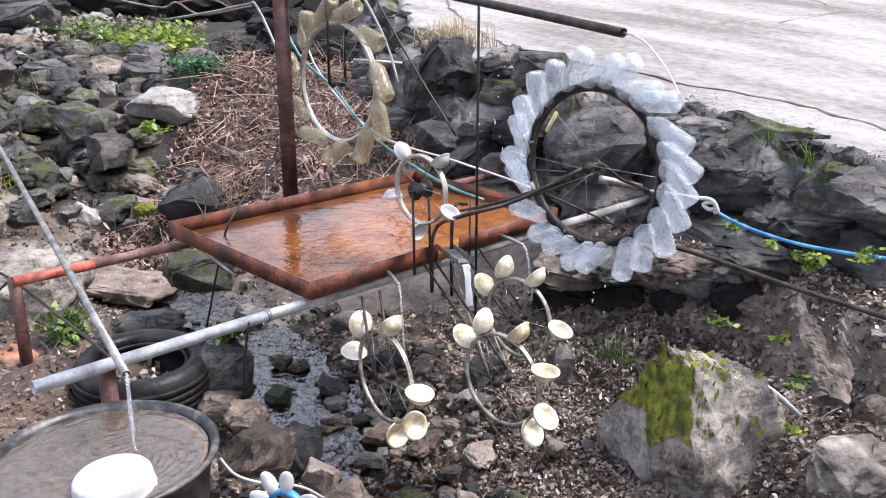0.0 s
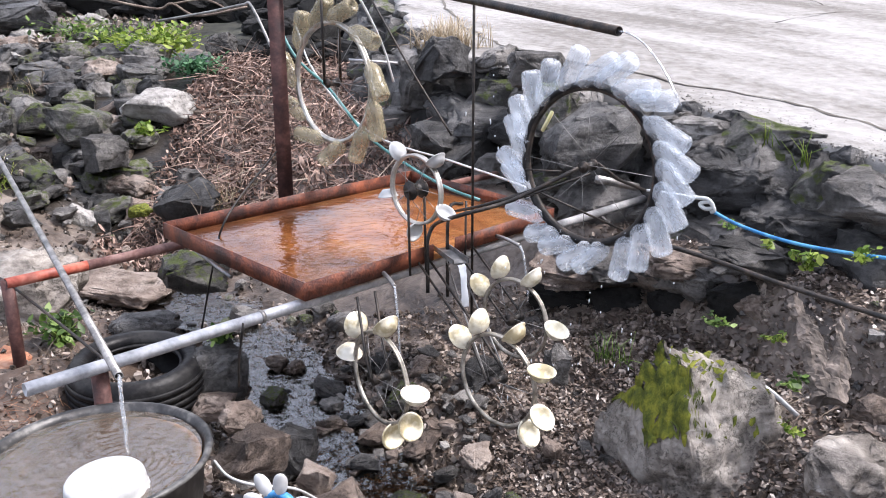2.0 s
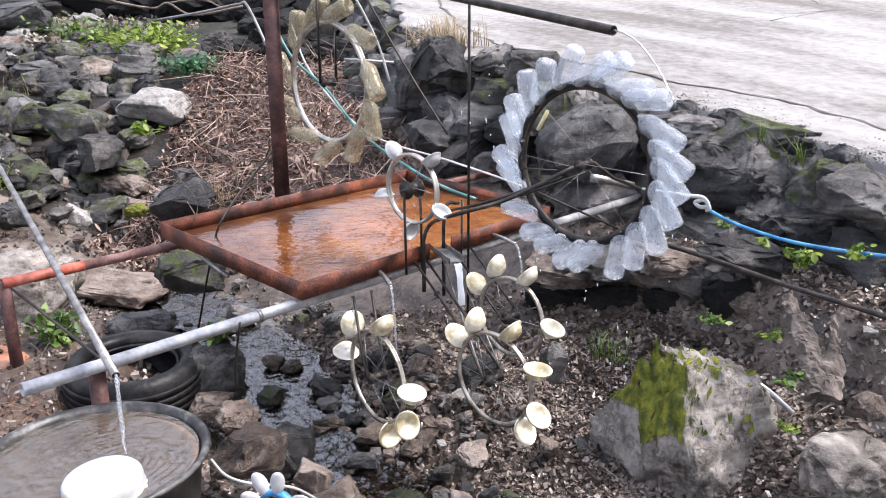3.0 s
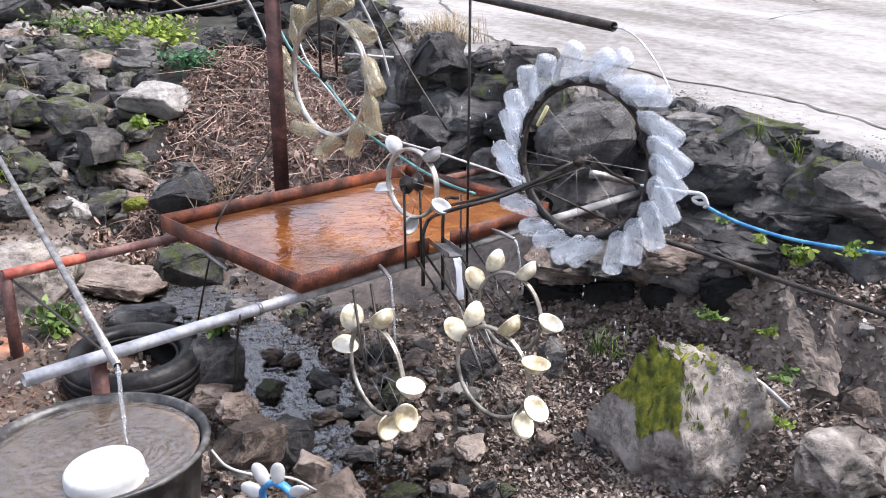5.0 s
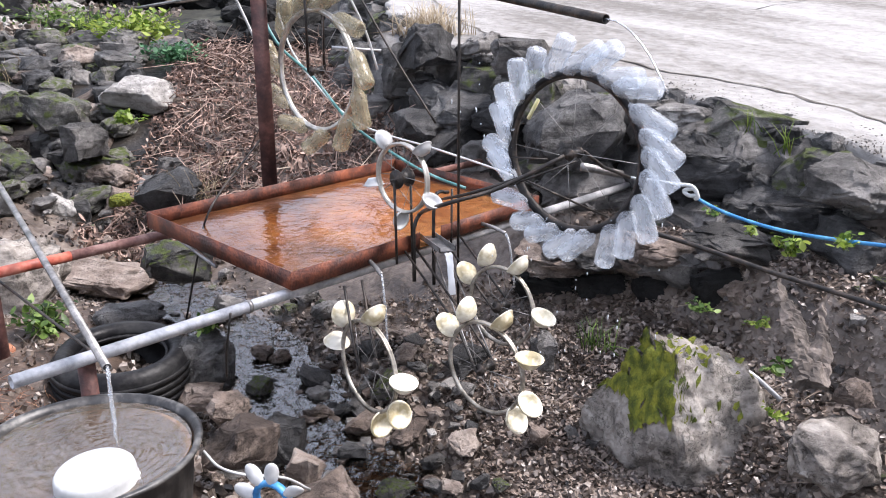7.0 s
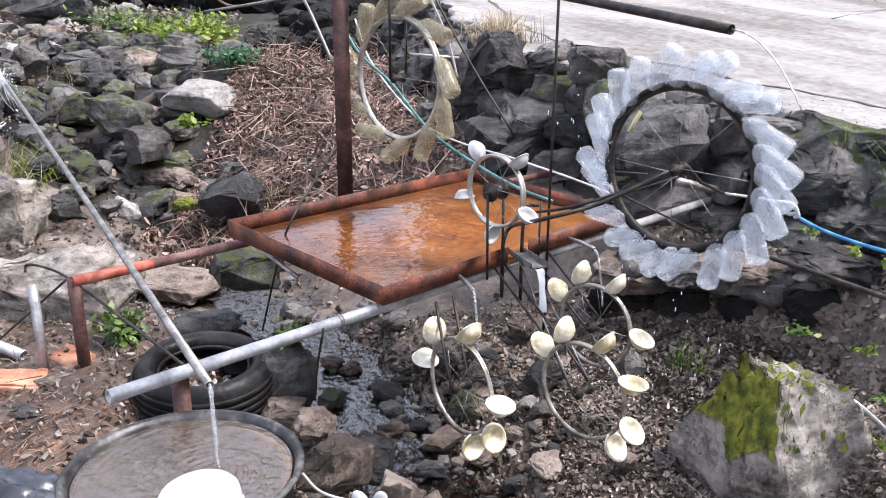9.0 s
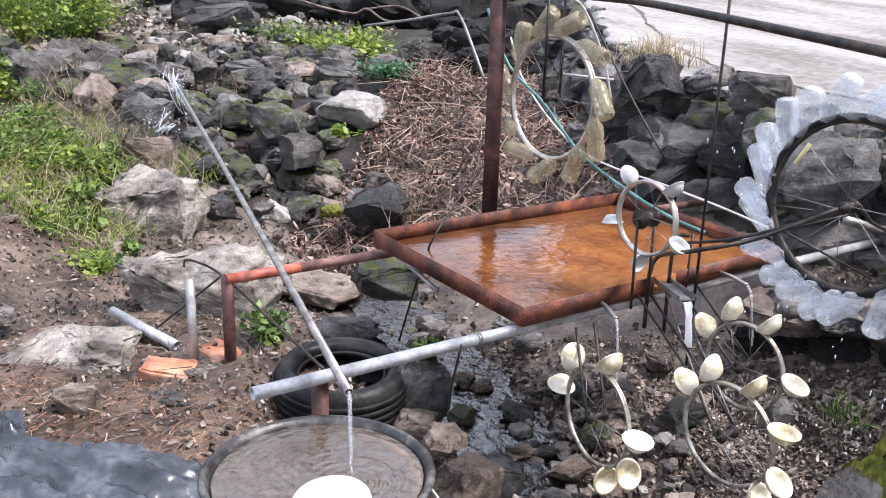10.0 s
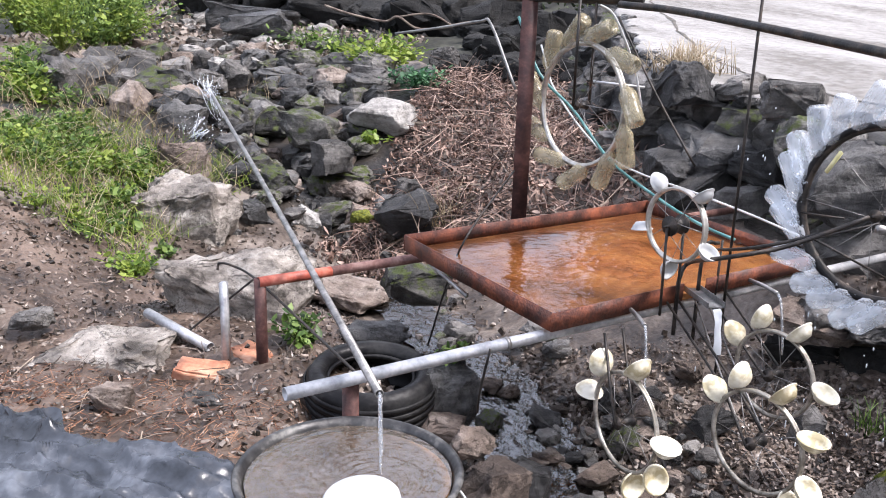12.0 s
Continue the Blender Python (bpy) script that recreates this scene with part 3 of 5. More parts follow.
# two long bearer pipes
pipe_f = thing("front_pipe", "galvanised steel pipe carrying the tray", "pipe")
a, b = Vector((-0.97, 1.82, 0.70)), Vector((0.93, 3.76, 0.69))
mid = a.lerp(b, 0.24)
bar("tube", [a, b], 0.017, M_GALV, pipe_f, inner=0.0145, seg=16)
bar("coupling", [mid, mid + (b - a).normalized() * 0.012], 0.0195, M_DULL, pipe_f, seg=16)
bar("post", [(-0.86, 1.98, ground(-0.86, 1.98) - 0.05), (-0.86, 1.98, 0.69)], 0.022, M_MAROON, pipe_f, "rusty red pipe post", 12)
pipe_b = thing("rear_pipe", "red painted rusty pipe carrying the tray", "pipe")
a, b = Vector((-1.37, 2.55, 0.71)), Vector((0.45, 4.42, 0.70))
bar("tube", [a, a.lerp(b, 0.1)], 0.0175, M_RED, pipe_b, "bright red painted pipe end", 16, inner=0.0145)
bar("tube", [a.lerp(b, 0.1), b], 0.0172, M_FADED, pipe_b, "faded maroon rusted pipe", 16)
bar("post", [(-1.37, 2.56, ground(-1.37, 2.56) - 0.05), (-1.37, 2.56, 0.72)], 0.02, M_MAROON, pipe_b, "dark rusty pipe post", 12)


def wheel(name, at, R, label, rim_mat, width=0.02, spokes=20, cups=8, kind="cup", size=0.036, phase=0.0, lean=90.0, az=AZ, cup_mat=None, hub_r=0.012, tyre=False, angles=()):
    """A bicycle rim with cups or bottles fixed round it; its axle is local y."""
    w = thing(name, label, "water wheel", pose(*at, 0, 0, az), group="water wheels")
    turn = Matrix.Rotation(radians(90), 4, "X")
    h = width / 2
    d = 1.0 if kind == "bottle" else 0.6
    bm = turned([(R - 0.012 * d, -h * 0.55), (R - 0.004 * d, -h), (R + 0.005 * d, -h), (R + 0.001 * d, -h * 0.6), (R - 0.003 * d, 0), (R + 0.001 * d, h * 0.6), (R + 0.005 * d, h), (R - 0.004 * d, h), (R - 0.012 * d, h * 0.55)], 56, closed=True)
    bmesh.ops.transform(bm, matrix=turn, verts=bm.verts[:])
    part("rim", bm, rim_mat, w)
    if tyre:
        bm = turned([(R + 0.004 + 0.012 * math.cos(q), 0.014 * math.sin(q)) for q in [6.28318 * k / 10 for k in range(10)]], 56, closed=True)
        bmesh.ops.transform(bm, matrix=turn, verts=bm.verts[:])
        part("tyre", bm, M_RUBBER, w)
    bm = turned([(0, -0.04), (0.004, -0.04), (0.004, -0.028), (hub_r * 1.5, -0.027), (hub_r * 1.5, -0.022), (hub_r, -0.02), (hub_r, 0.02), (hub_r * 1.5, 0.022), (hub_r * 1.5, 0.027), (0.004, 0.028), (0.004, 0.04), (0, 0.04)], 16)
    bmesh.ops.transform(bm, matrix=turn, verts=bm.verts[:])
    part("hub", bm, M_REBAR, w)
    for k in range(spokes):
        q = 6.28318 * k / spokes
        q2 = q + (0.5 if k % 4 < 2 else -0.5)
        s = 0.022 if k % 2 else -0.022
        bar("spoke", [(hub_r * 1.3 * math.cos(q2), s, hub_r * 1.3 * math.sin(q2)), ((R - 0.008) * math.cos(q), 0, (R - 0.008) * math.sin(q))], 0.0011, M_DULL, w, seg=4)
    me_cup = None
    wr = random.Random(int(R * 1000))
    for k in range(len(angles) or cups):
        q = 6.28318 * k / cups + radians(phase) + wr.uniform(-0.06, 0.06)
        if angles:
            q = radians(angles[k])
        rad = Vector((math.cos(q), 0, math.sin(q)))
        tan = Vector((math.sin(q), 0, -math.cos(q)))
        if kind == "cup":
            prof = [(0, 0), (size * 0.55, 0), (size * 0.86, size * 0.35), (size * 0.95, size * 0.62), (size * 1.06, size * 0.64), (size * 1.06, size * 0.7), (size * 0.92, size * 0.7), (size * 0.82, size * 0.38), (size * 0.5, 0.004), (0, 0.004)]
            ln = radians(lean + wr.uniform(-14, 14))
            axis = (rad * math.cos(ln) - tan * math.sin(ln)).normalized()
            pos = rad * (R + size * 0.85) - axis * size * 0.4
        else:
            L_ = size
            prof = [(L_ * 0.07, 0), (L_ * 0.08, L_ * 0.07), (L_ * 0.15, L_ * 0.16), (L_ * 0.2, L_ * 0.26), (L_ * 0.2, L_ * 0.5), (L_ * 0.186, L_ * 0.54), (L_ * 0.2, L_ * 0.58), (L_ * 0.186, L_ * 0.62), (L_ * 0.2, L_ * 0.66), (L_ * 0.2, L_ * 0.94), (L_ * 0.165, L_ * 0.985), (L_ * 0.13, L_), (L_ * 0.06, L_ * 0.96), (0, L_ * 0.95)]
            ln = radians(lean + wr.uniform(-10, 10))
            axis = (rad * math.cos(ln) - tan * math.sin(ln) + Vector((0, wr.uniform(-0.15, 0.15), 0))).normalized()
            pos = rad * (R + 0.012) - axis * L_ * 0.14
        if me_cup is None:
            me_cup = from_bm(turned(prof, 20), kind, cup_mat or M_CUP)
        c = new(kind, me_cup)
        c.parent = w
        side = axis.orthogonal().normalized()
        c.matrix_basis = Matrix.Translation(pos) @ axis.to_track_quat("Z", "Y").to_matrix().to_4x4()
    return w


big = wheel("bottle_wheel", (0.45, 2.52, 1.09), 0.236, "large bicycle wheel ringed with clear plastic bottles", M_REBAR, 0.02, 8, 23, "bottle", 0.158, 8, -58, cup_mat=M_BOTTLE, tyre=True)
upper = wheel("murky_bottle_wheel", (-0.415, 3.38, 1.25), 0.232, "bicycle wheel ringed with murky brown plastic bottles", M_RIM, 0.02, 14, 11, "bottle", 0.165, 20, -66, cup_mat=M_MURKY)
small = wheel("cup_wheel", (-0.07, 2.6, 1.0), 0.11, "small bicycle wheel with white scoops over the tray", M_RIM, 0.018, 12, 5, "cup", 0.032, 120, 90, cup_mat=M_WHITE, hub_r=0.02)
low1 = wheel("cup_wheel", (-0.17, 2.27, 0.515), 0.14, "small rim with cream cups hanging below the tray", M_OLDRIM, 0.012, 12, 6, "cup", 0.039, -40, 70, az=-53, angles=(133, 76, 2, -35, -72, 171))
low2 = wheel("cup_wheel", (0.17, 2.25, 0.515), 0.14, "small rim with cream cups hanging low over the stream", M_OLDRIM, 0.012, 12, 6, "cup", 0.039, -28, 70, angles=(24, -22, 68, 113, 145, -49))
low3 = wheel("cup_wheel", (0.24, 2.52, 0.6), 0.13, "small rim with cream cups behind another wheel", M_OLDRIM, 0.012, 12, 4, "cup", 0.039, 8, 70, angles=(0, 65, 110, 150))

# ---- ironwork round the tray ----
def rod(pts, r, material, parent, name="rod", label="", n=0, seg=8, inner=0.0):
    return bar(name, smooth_path(pts, n) if n else pts, r, material, parent, label, seg, inner)


def hub_ends(at, half=0.04):
    k = Vector((0.7071, 0.7071, 0)) * half
    return Vector(at) - k, Vector(at) + k


# upright post with the beam that carries the upper wheel
post = thing("iron_post", "rusty brown angle iron post with a top beam", "post")
pg = 0.74
part("upright", box(0.062, 0.012, 1.66 - pg, 0.002, at=(-0.645, 3.5, (1.66 + pg) / 2)), M_MAROON, post)
part("flange", box(0.01, 0.055, 1.66 - pg, 0.002, at=(-0.672, 3.53, (1.66 + pg) / 2)), M_MAROON, post)
rod([(-0.74, 3.54, 1.645), (-0.22, 3.36, 1.64)], 0.022, M_REBAR, post, "beam")
for e in hub_ends((-0.415, 3.38, 1.25)):
    rod([e, (e.x, e.y, 1.65)], 0.0055, M_REBAR, post, "fork_rod")

# black feed pipe over the bottle wheel
feed = thing("feed_pipe", "black plastic water pipe reaching over the bottle wheel", "pipe")
rod([(-0.3, 3.3, 1.62), (-0.12, 3.13, 1.605), (0.11, 2.72, 1.565), (0.44, 2.13, 1.5)], 0.0125, M_REBAR, feed, "tube", n=6, inner=0.01, seg=12)
rod([(0.115, 2.8, 0.42), (0.112, 2.76, 2.1)], 0.0045, M_REBAR, thing("iron_rod", "thin upright black iron rod beside the tray", "rod"), "bar")

# rod frame that carries the bottle wheel
frame_a = thing("wheel_carrier", "bent black reinforcing bar frame holding the bottle wheel", "frame")
h0, h1 = hub_ends((0.45, 2.52, 1.09), 0.05)
rod([on_tray(0.5, -0.012, -0.16), on_tray(0.5, -0.012, -0.02), on_tray(0.503, -0.012, 0.03), on_tray(0.53, -0.02, 0.075), (0.06, 2.45, 0.955), (0.22, 2.46, 1.0), h0], 0.0065, M_REBAR, frame_a, "arm", n=5)
rod([on_tray(0.66, 0.01, 0.09), (0.15, 2.55, 0.965), (0.3, 2.53, 1.02), h0], 0.005, M_REBAR, frame_a, "arm", n=4)
rod([on_tray(0.6, -0.01, -0.2), on_tray(0.605, -0.01, 0.1), on_tray(0.68, -0.005, 0.115)], 0.006, M_REBAR, frame_a, "upright", n=4)
rod([on_tray(0.7, 0.0, -0.12), on_tray(0.705, 0.0, 0.12)], 0.004, M_REBAR, frame_a, "upright")
rod([h1, (0.606, 2.821, 0.984), (0.753, 3.030, 0.897)], 0.006, M_REBAR, frame_a, "arm")
part("flat_bar", box(0.3, 0.02, 0.028, 0.003), M_DULL, frame_a, "dull grey flat bar").matrix_basis = look((0.637, 2.961, 0.939), (0.781, 3.125, 0.881)) @ pose(0, 0, 0, 0, 90, 90)
rod([(0.275, 2.660, 0.960), (0.470, 2.582, 1.054)], 0.0035, M_REBAR, frame_a, "stay")
rod([(0.311, 2.662, 0.982), (0.623, 2.775, 0.818)], 0.0035, M_REBAR, frame_a, "stay")
rod([(0.274, 2.680, 1.048), (0.381, 2.597, 1.057)], 0.003, M_REBAR, frame_a, "stay")
part("reflector", box(0.012, 0.008, 0.075, 0.002), mat("yellow_reflector", [(0.6, 0.55, 0.2), (0.75, 0.7, 0.35), (0.8, 0.78, 0.5)], 0.3, 10, 0.05), big, "pale yellow reflector").matrix_basis = pose(-0.15, -0.012, 0.12, 0, 30, 0)

stand = thing("wheel_stand", "two thin rods holding the small cup wheel above the tray", "stand")
for e, k in zip(hub_ends((-0.07, 2.6, 1.0), 0.035), (0.0, 0.03)):
    rod([e, (e.x + 0.004, e.y + k * 0.3, 0.725)], 0.0042, M_REBAR, stand, "rod")
rod(list(hub_ends((-0.07, 2.6, 1.0), 0.05)), 0.004, M_REBAR, stand, "axle")

hang1 = thing("wheel_hanger", "two black rods hanging a cup wheel under the tray", "hanger")
for e in hub_ends((-0.17, 2.27, 0.515), 0.035):
    rod([e, (e.x - 0.02, e.y + 0.04, 0.6), (e.x - 0.05, e.y + 0.16, 0.715)], 0.0042, M_REBAR, hang1, n=5)
hang2 = thing("wheel_hanger", "slanting black rods hanging two cup wheels under the tray", "hanger")
for k, e in enumerate(hub_ends((0.17, 2.25, 0.515), 0.04)):
    rod([on_tray(0.47 + 0.05 * k, 0.0, -0.05), (0.09 + 0.04 * k, 2.38, 0.6), e], 0.004, M_REBAR, hang2)
    rod([on_tray(0.6 + 0.05 * k, 0.0, -0.06), e], 0.003, M_DULL, hang2)
for k, e in enumerate(hub_ends((0.24, 2.52, 0.6), 0.04)):
    rod([on_tray(0.66 + 0.08 * k, 0.0, -0.05), e], 0.004, M_REBAR, hang2)

# spouts out of the tray, each with its thread of water
for nm, p0, p1, drop, r in (("spout", on_tray(0.31, -0.0, -0.045), Vector((-0.135, 2.445, 0.735)), 0.19, 0.007), ("spout", on_tray(0.87, 0.0, -0.04), Vector((0.285, 2.87, 0.735)), 0.17, 0.007)):
    sp = thing(nm, "thin grey spout pipe pouring water onto a cup wheel", "spout")
    rod([p0, p0.lerp(p1, 0.5) + Vector((0, 0, 0.004)), p1], r, M_DULL, sp, "tube", n=4, inner=r * 0.75, seg=10)
    d = (p1 - p0).normalized()
    pts = [p1 + Vector((d.x * 0.055 * t, d.y * 0.055 * t, -drop * t * t - 0.02 * t)) for t in [i / 10 for i in range(11)]]
    bm = tube(pts, 0.0048, 7, r_end=0.0036)
    for v in bm.verts:
        v.co += 0.0022 * noise.noise_vector(v.co * 60)
    solo("water_thread", bm, W_JET, "thin falling thread of water from a spout", "water")
gutter = thing("gutter", "short grey metal gutter at the tray's notch", "gutter")
g0, g1 = on_tray(0.595, 0.02, -0.03), Vector((0.072, 2.608, 0.755))
bm = bmesh.new()
d = (g1 - g0).normalized()
sd = Vector((d.y, -d.x, 0)).normalized()
prof = [(-0.028, 0.016), (-0.028, -0.002), (0.028, -0.002), (0.028, 0.016), (0.025, 0.016), (0.025, 0.001), (-0.025, 0.001), (-0.025, 0.016)]
ra = [bm.verts.new(g0 + sd * x + Vector((0, 0, z))) for x, z in prof]
rb = [bm.verts.new(g1 + sd * x + Vector((0, 0, z))) for x, z in prof]
for k in range(8):
    bm.faces.new((ra[k], ra[(k + 1) % 8], rb[(k + 1) % 8], rb[k]))
part("channel", bm, M_DULL, gutter, smooth=False)
bm = bmesh.new()
rows = []
for i in range(12):
    t = i / 11
    c = g1 + Vector((d.x * 0.04 * t, d.y * 0.04 * t, -0.13 * t * t - 0.005))
    rows.append([bm.verts.new(c + sd * (k - 2) * 0.006 + 0.006 * noise.noise_vector(Vector((i, k * 7, 3)) * 0.4)) for k in range(5)])
for a, b in zip(rows, rows[1:]):
    for k in range(4):
        bm.faces.new((a[k], a[k + 1], b[k + 1], b[k]))
solo("water_sheet", bm, W_WHITE, "small white sheet of water falling off the gutter", "water")

# water onto the bottle wheel
pts = [Vector((0.44, 2.13, 1.5)) + Vector((0.12 * t, -0.16 * t, -0.16 * t * t)) for t in [i / 10 for i in range(11)]]
solo("water_thread", tube(pts, 0.0028, 6, r_end=0.002), W_JET, "arc of water falling on the bottle wheel", "water")

# water flung off the bottle wheel
wd = random.Random(61)
bm = bmesh.new()
for _ in range(46):
    c = Vector((0.45 + wd.gauss(0, 0.2), 2.5 + wd.gauss(0, 0.12), wd.uniform(0.35, 0.85)))
    if wd.random() < 0.35:
        c = Vector((0.2 + wd.gauss(0, 0.05), 2.66 + wd.gauss(0, 0.06), wd.uniform(1.05, 1.35)))
    bmesh.ops.create_icosphere(bm, subdivisions=1, radius=0.0022, matrix=Matrix.Translation(c) @ Matrix.Diagonal((1, 1, wd.uniform(1, 5), 1)))
solo("water_drops", bm, W_WHITE, "bright drops of water flung off the bottle wheel", "water drops", kind="stuff")

# ties and cables
tie = thing("tie_wire", "black wire hanging past the tray's edge", "wire")
rod([(-0.671, 3.514, 0.962), (-0.738, 2.907, 0.846), (-0.814, 2.944, 0.662), (-0.896, 2.980, 0.372)], 0.0038, M_REBAR, tie, "wire", n=5)
tie2 = thing("tie_wire", "black wire hanging below the front pipe", "wire")
rod([(-0.537, 2.183, 0.721), (-0.562, 2.199, 0.592), (-0.570, 2.215, 0.515)], 0.0035, M_REBAR, tie2, "wire", n=4)
stub = thing("pipe_stub", "short pale pipe stub under the tray", "pipe")
rod([(-0.888, 2.942, 0.709), (-0.720, 2.796, 0.648)], 0.008, M_GALV, stub, "tube", seg=10)
hose = thing("garden_hose", "teal garden hose slung behind the upper wheel", "hose")
rod([(-0.723, 3.767, 1.563), (-0.612, 3.671, 1.341), (-0.456, 3.572, 1.209), (-0.290, 3.405, 1.041), (-0.095, 3.182, 0.947), (0.040, 3.059, 0.898), (0.148, 2.990, 0.872)], 0.006, M_TEAL, hose, "tube", n=5)
hose2 = thing("garden_hose", "pale hose slung across behind the wheels", "hose")
rod([(-0.645, 3.976, 1.443), (-0.554, 3.871, 1.245), (-0.297, 3.653, 1.011), (0.051, 3.326, 0.949), (0.240, 3.193, 0.909), (0.389, 3.055, 0.876)], 0.0042, M_PALEHOSE, hose2, "tube", n=5)
hose3 = thing("garden_hose", "pale hose looped up to the top pipe", "hose")
rod([(-0.383, 3.498, 1.620), (-0.328, 3.520, 1.586), (-0.271, 3.550, 1.482), (-0.224, 3.594, 1.363), (-0.190, 3.633, 1.228)], 0.005, M_PALEHOSE, hose3, "tube", n=5)
spc = thing("cable", "thin pale pipe bent down beside the post", "cable")
rod([(-1.746, 5.487, 1.419), (-1.346, 5.177, 1.479), (-1.096, 4.922, 1.521), (-1.017, 4.834, 1.504), (-0.842, 4.641, 1.184)], 0.008, M_DULL, spc, "tube", n=5)
cb = thing("cable", "dark cable slanting behind the bottle wheel", "cable")
rod([(-0.320, 4.101, 1.573), (-0.132, 3.986, 1.255), (0.058, 3.839, 0.967)], 0.005, M_REBAR, cb, "wire", n=4)
whitebar = thing("iron_rod", "pale thin bar behind the upper wheel", "rod")
rod([(-0.401, 3.868, 1.302), (-0.183, 3.883, 1.286)], 0.006, M_GALV, whitebar, "bar")
bh = thing("black_hose", "black hose stretched over the dirt slope", "hose")
rod([(0.699, 2.749, 0.791), (0.861, 2.641, 0.766), (1.063, 2.441, 0.733), (1.248, 2.226, 0.717), (1.410, 1.993, 0.705)], 0.0085, M_REBAR, bh, "tube", n=5)
bl = thing("blue_rope", "blue rope knotted to a cord below the road", "rope")
rod([(0.961, 2.905, 0.852), (1.043, 2.813, 0.819), (1.171, 2.645, 0.805), (1.343, 2.449, 0.821), (1.549, 2.212, 0.860)], 0.0065, M_BLUE, bl, "rope", n=5)
rod([(0.757, 3.029, 0.897), (0.850, 2.951, 0.900), (0.915, 2.930, 0.891)], 0.005, M_PALEHOSE, bl, "cord", "pale frayed cord", n=4)
rod([(0.905, 2.935, 0.893), (0.945, 2.905, 0.893), (0.962, 2.892, 0.868), (0.94, 2.908, 0.858), (0.925, 2.925, 0.872), (0.95, 2.9, 0.884), (0.966, 2.89, 0.858), (0.958, 2.9, 0.848)], 0.0075, M_PALEHOSE, bl, "knot", "pale looped knot", n=4)

# long thin feed pipe from the fall to the basin
fp = thing("spout_pipe", "long thin galvanised pipe leading water to the basin", "pipe")
s0, s1 = Vector((-0.71, 1.735, 0.775)), Vector((-3.308, 5.904, 0.993))
rod([s1, s1.lerp(s0, 0.55) + Vector((0, 0, 0.012)), s1.lerp(s0, 0.8) + Vector((0, 0, 0.008)), s0], 0.0105, M_DULL, fp, "tube", inner=0.0085, seg=12)
pts = [s0 + Vector((0.02 * t, -0.05 * t, -0.165 * t * t)) for t in [i / 12 for i in range(13)]]
bm = tube(pts, 0.0055, 8, r_end=0.004)
for v in bm.verts:
    v.co += 0.004 * noise.noise_vector(v.co * 70)
solo("water_thread", bm, W_JET, "stream of water falling from the pipe into the basin", "water")

# ---- basin, bucket, tyre, sheet ----
BC = Vector((-0.765, 1.69, 0))
bz = 0.608
bas = thing("basin", "large round dark rubber basin brimming with water", "basin", pose(BC.x, BC.y, 0.3, 0, 0, 0))
H_ = bz - 0.3
part("shell", turned([(0, 0.0), (0.19, 0.0), (0.205, 0.02), (0.235, H_ - 0.02), (0.252, H_ - 0.012), (0.255, H_ - 0.004), (0.25, H_), (0.24, H_ - 0.002), (0.231, H_ - 0.02), (0.2, 0.03), (0.18, 0.015), (0, 0.014)], 64), M_BASIN, bas)
part("silt_lining", turned([(0.0, H_ - 0.11), (0.12, H_ - 0.1), (0.19, H_ - 0.06), (0.2265, H_ - 0.03), (0.2268, H_ - 0.036), (0.19, H_ - 0.085), (0.0, H_ - 0.12)], 64), M_SILT, bas, "brown silt coating inside")
bm = bmesh.new()
rings = [[bm.verts.new((0, 0, 0))]]
for i in range(1, 76):
    row = []
    for k in range(96):
        x, y = 0.2285 * i / 75 * math.cos(6.28318 * k / 96), 0.2285 * i / 75 * math.sin(6.28318 * k / 96)
        d = math.hypot(x - 0.07, y + 0.01)
        row.append(bm.verts.new((x, y, 0.0014 * math.sin(d * 330 + 2.5 * noise.noise((x * 14, y * 14, 0))) * math.exp(-5.0 * d) + 0.0016 * noise.fractal((x * 45, y * 45, 3), 1, 2, 2))))
    rings.append(row)
for a, b in zip(rings, rings[1:]):
    for k in range(96):
        bm.faces.new(tuple(dict.fromkeys((a[k % len(a)], b[k], b[(k + 1) % 96], a[(k + 1) % len(a)]))))
solo("basin_water", bm, W_BASIN, "rippling brown-tinted water filling the basin", "water", pose(BC.x, BC.y, bz - 0.016))
buc = thing("bucket", "white plastic bucket floating upside down in the basin", "bucket", pose(-0.69, 1.575, 0.484, 3, -3, 0) @ Matrix.Diagonal((0.93, 0.93, 1, 1)))
part("body", turned([(0.1, 0.0), (0.099, 0.01), (0.093, 0.012), (0.089, 0.125), (0.087, 0.136), (0.082, 0.142), (0.07, 0.144), (0.066, 0.141), (0, 0.14)], 48), M_WHITE, buc)
for z_ in (0.07, 0.095):
    part("ridge", turned([(0.089, z_), (0.0935, z_ + 0.002), (0.0935, z_ + 0.007), (0.089, z_ + 0.009)], 48, closed=True), M_WHITE, buc)

tyre = thing("car_tyre", "old black rubber tyre lying flat by the stream", "tyre", pose(-0.968, 2.5, 0.39, 4, 2, 0) @ Matrix.Diagonal((1.1, 1.1, 1, 1)))
prof = [(0.125, 0.03), (0.135, 0.05), (0.15, 0.056), (0.172, 0.055), (0.187, 0.04), (0.192, 0.02), (0.192, -0.02), (0.187, -0.04), (0.172, -0.055), (0.15, -0.056), (0.135, -0.05), (0.125, -0.03), (0.132, -0.03), (0.145, -0.045), (0.178, -0.035), (0.182, 0.0), (0.178, 0.035), (0.145, 0.045), (0.132, 0.03)]
part("carcass", turned([(r_, z_ * 1.7) for r_, z_ in prof], 64, closed=True), M_RUBBER, tyre)
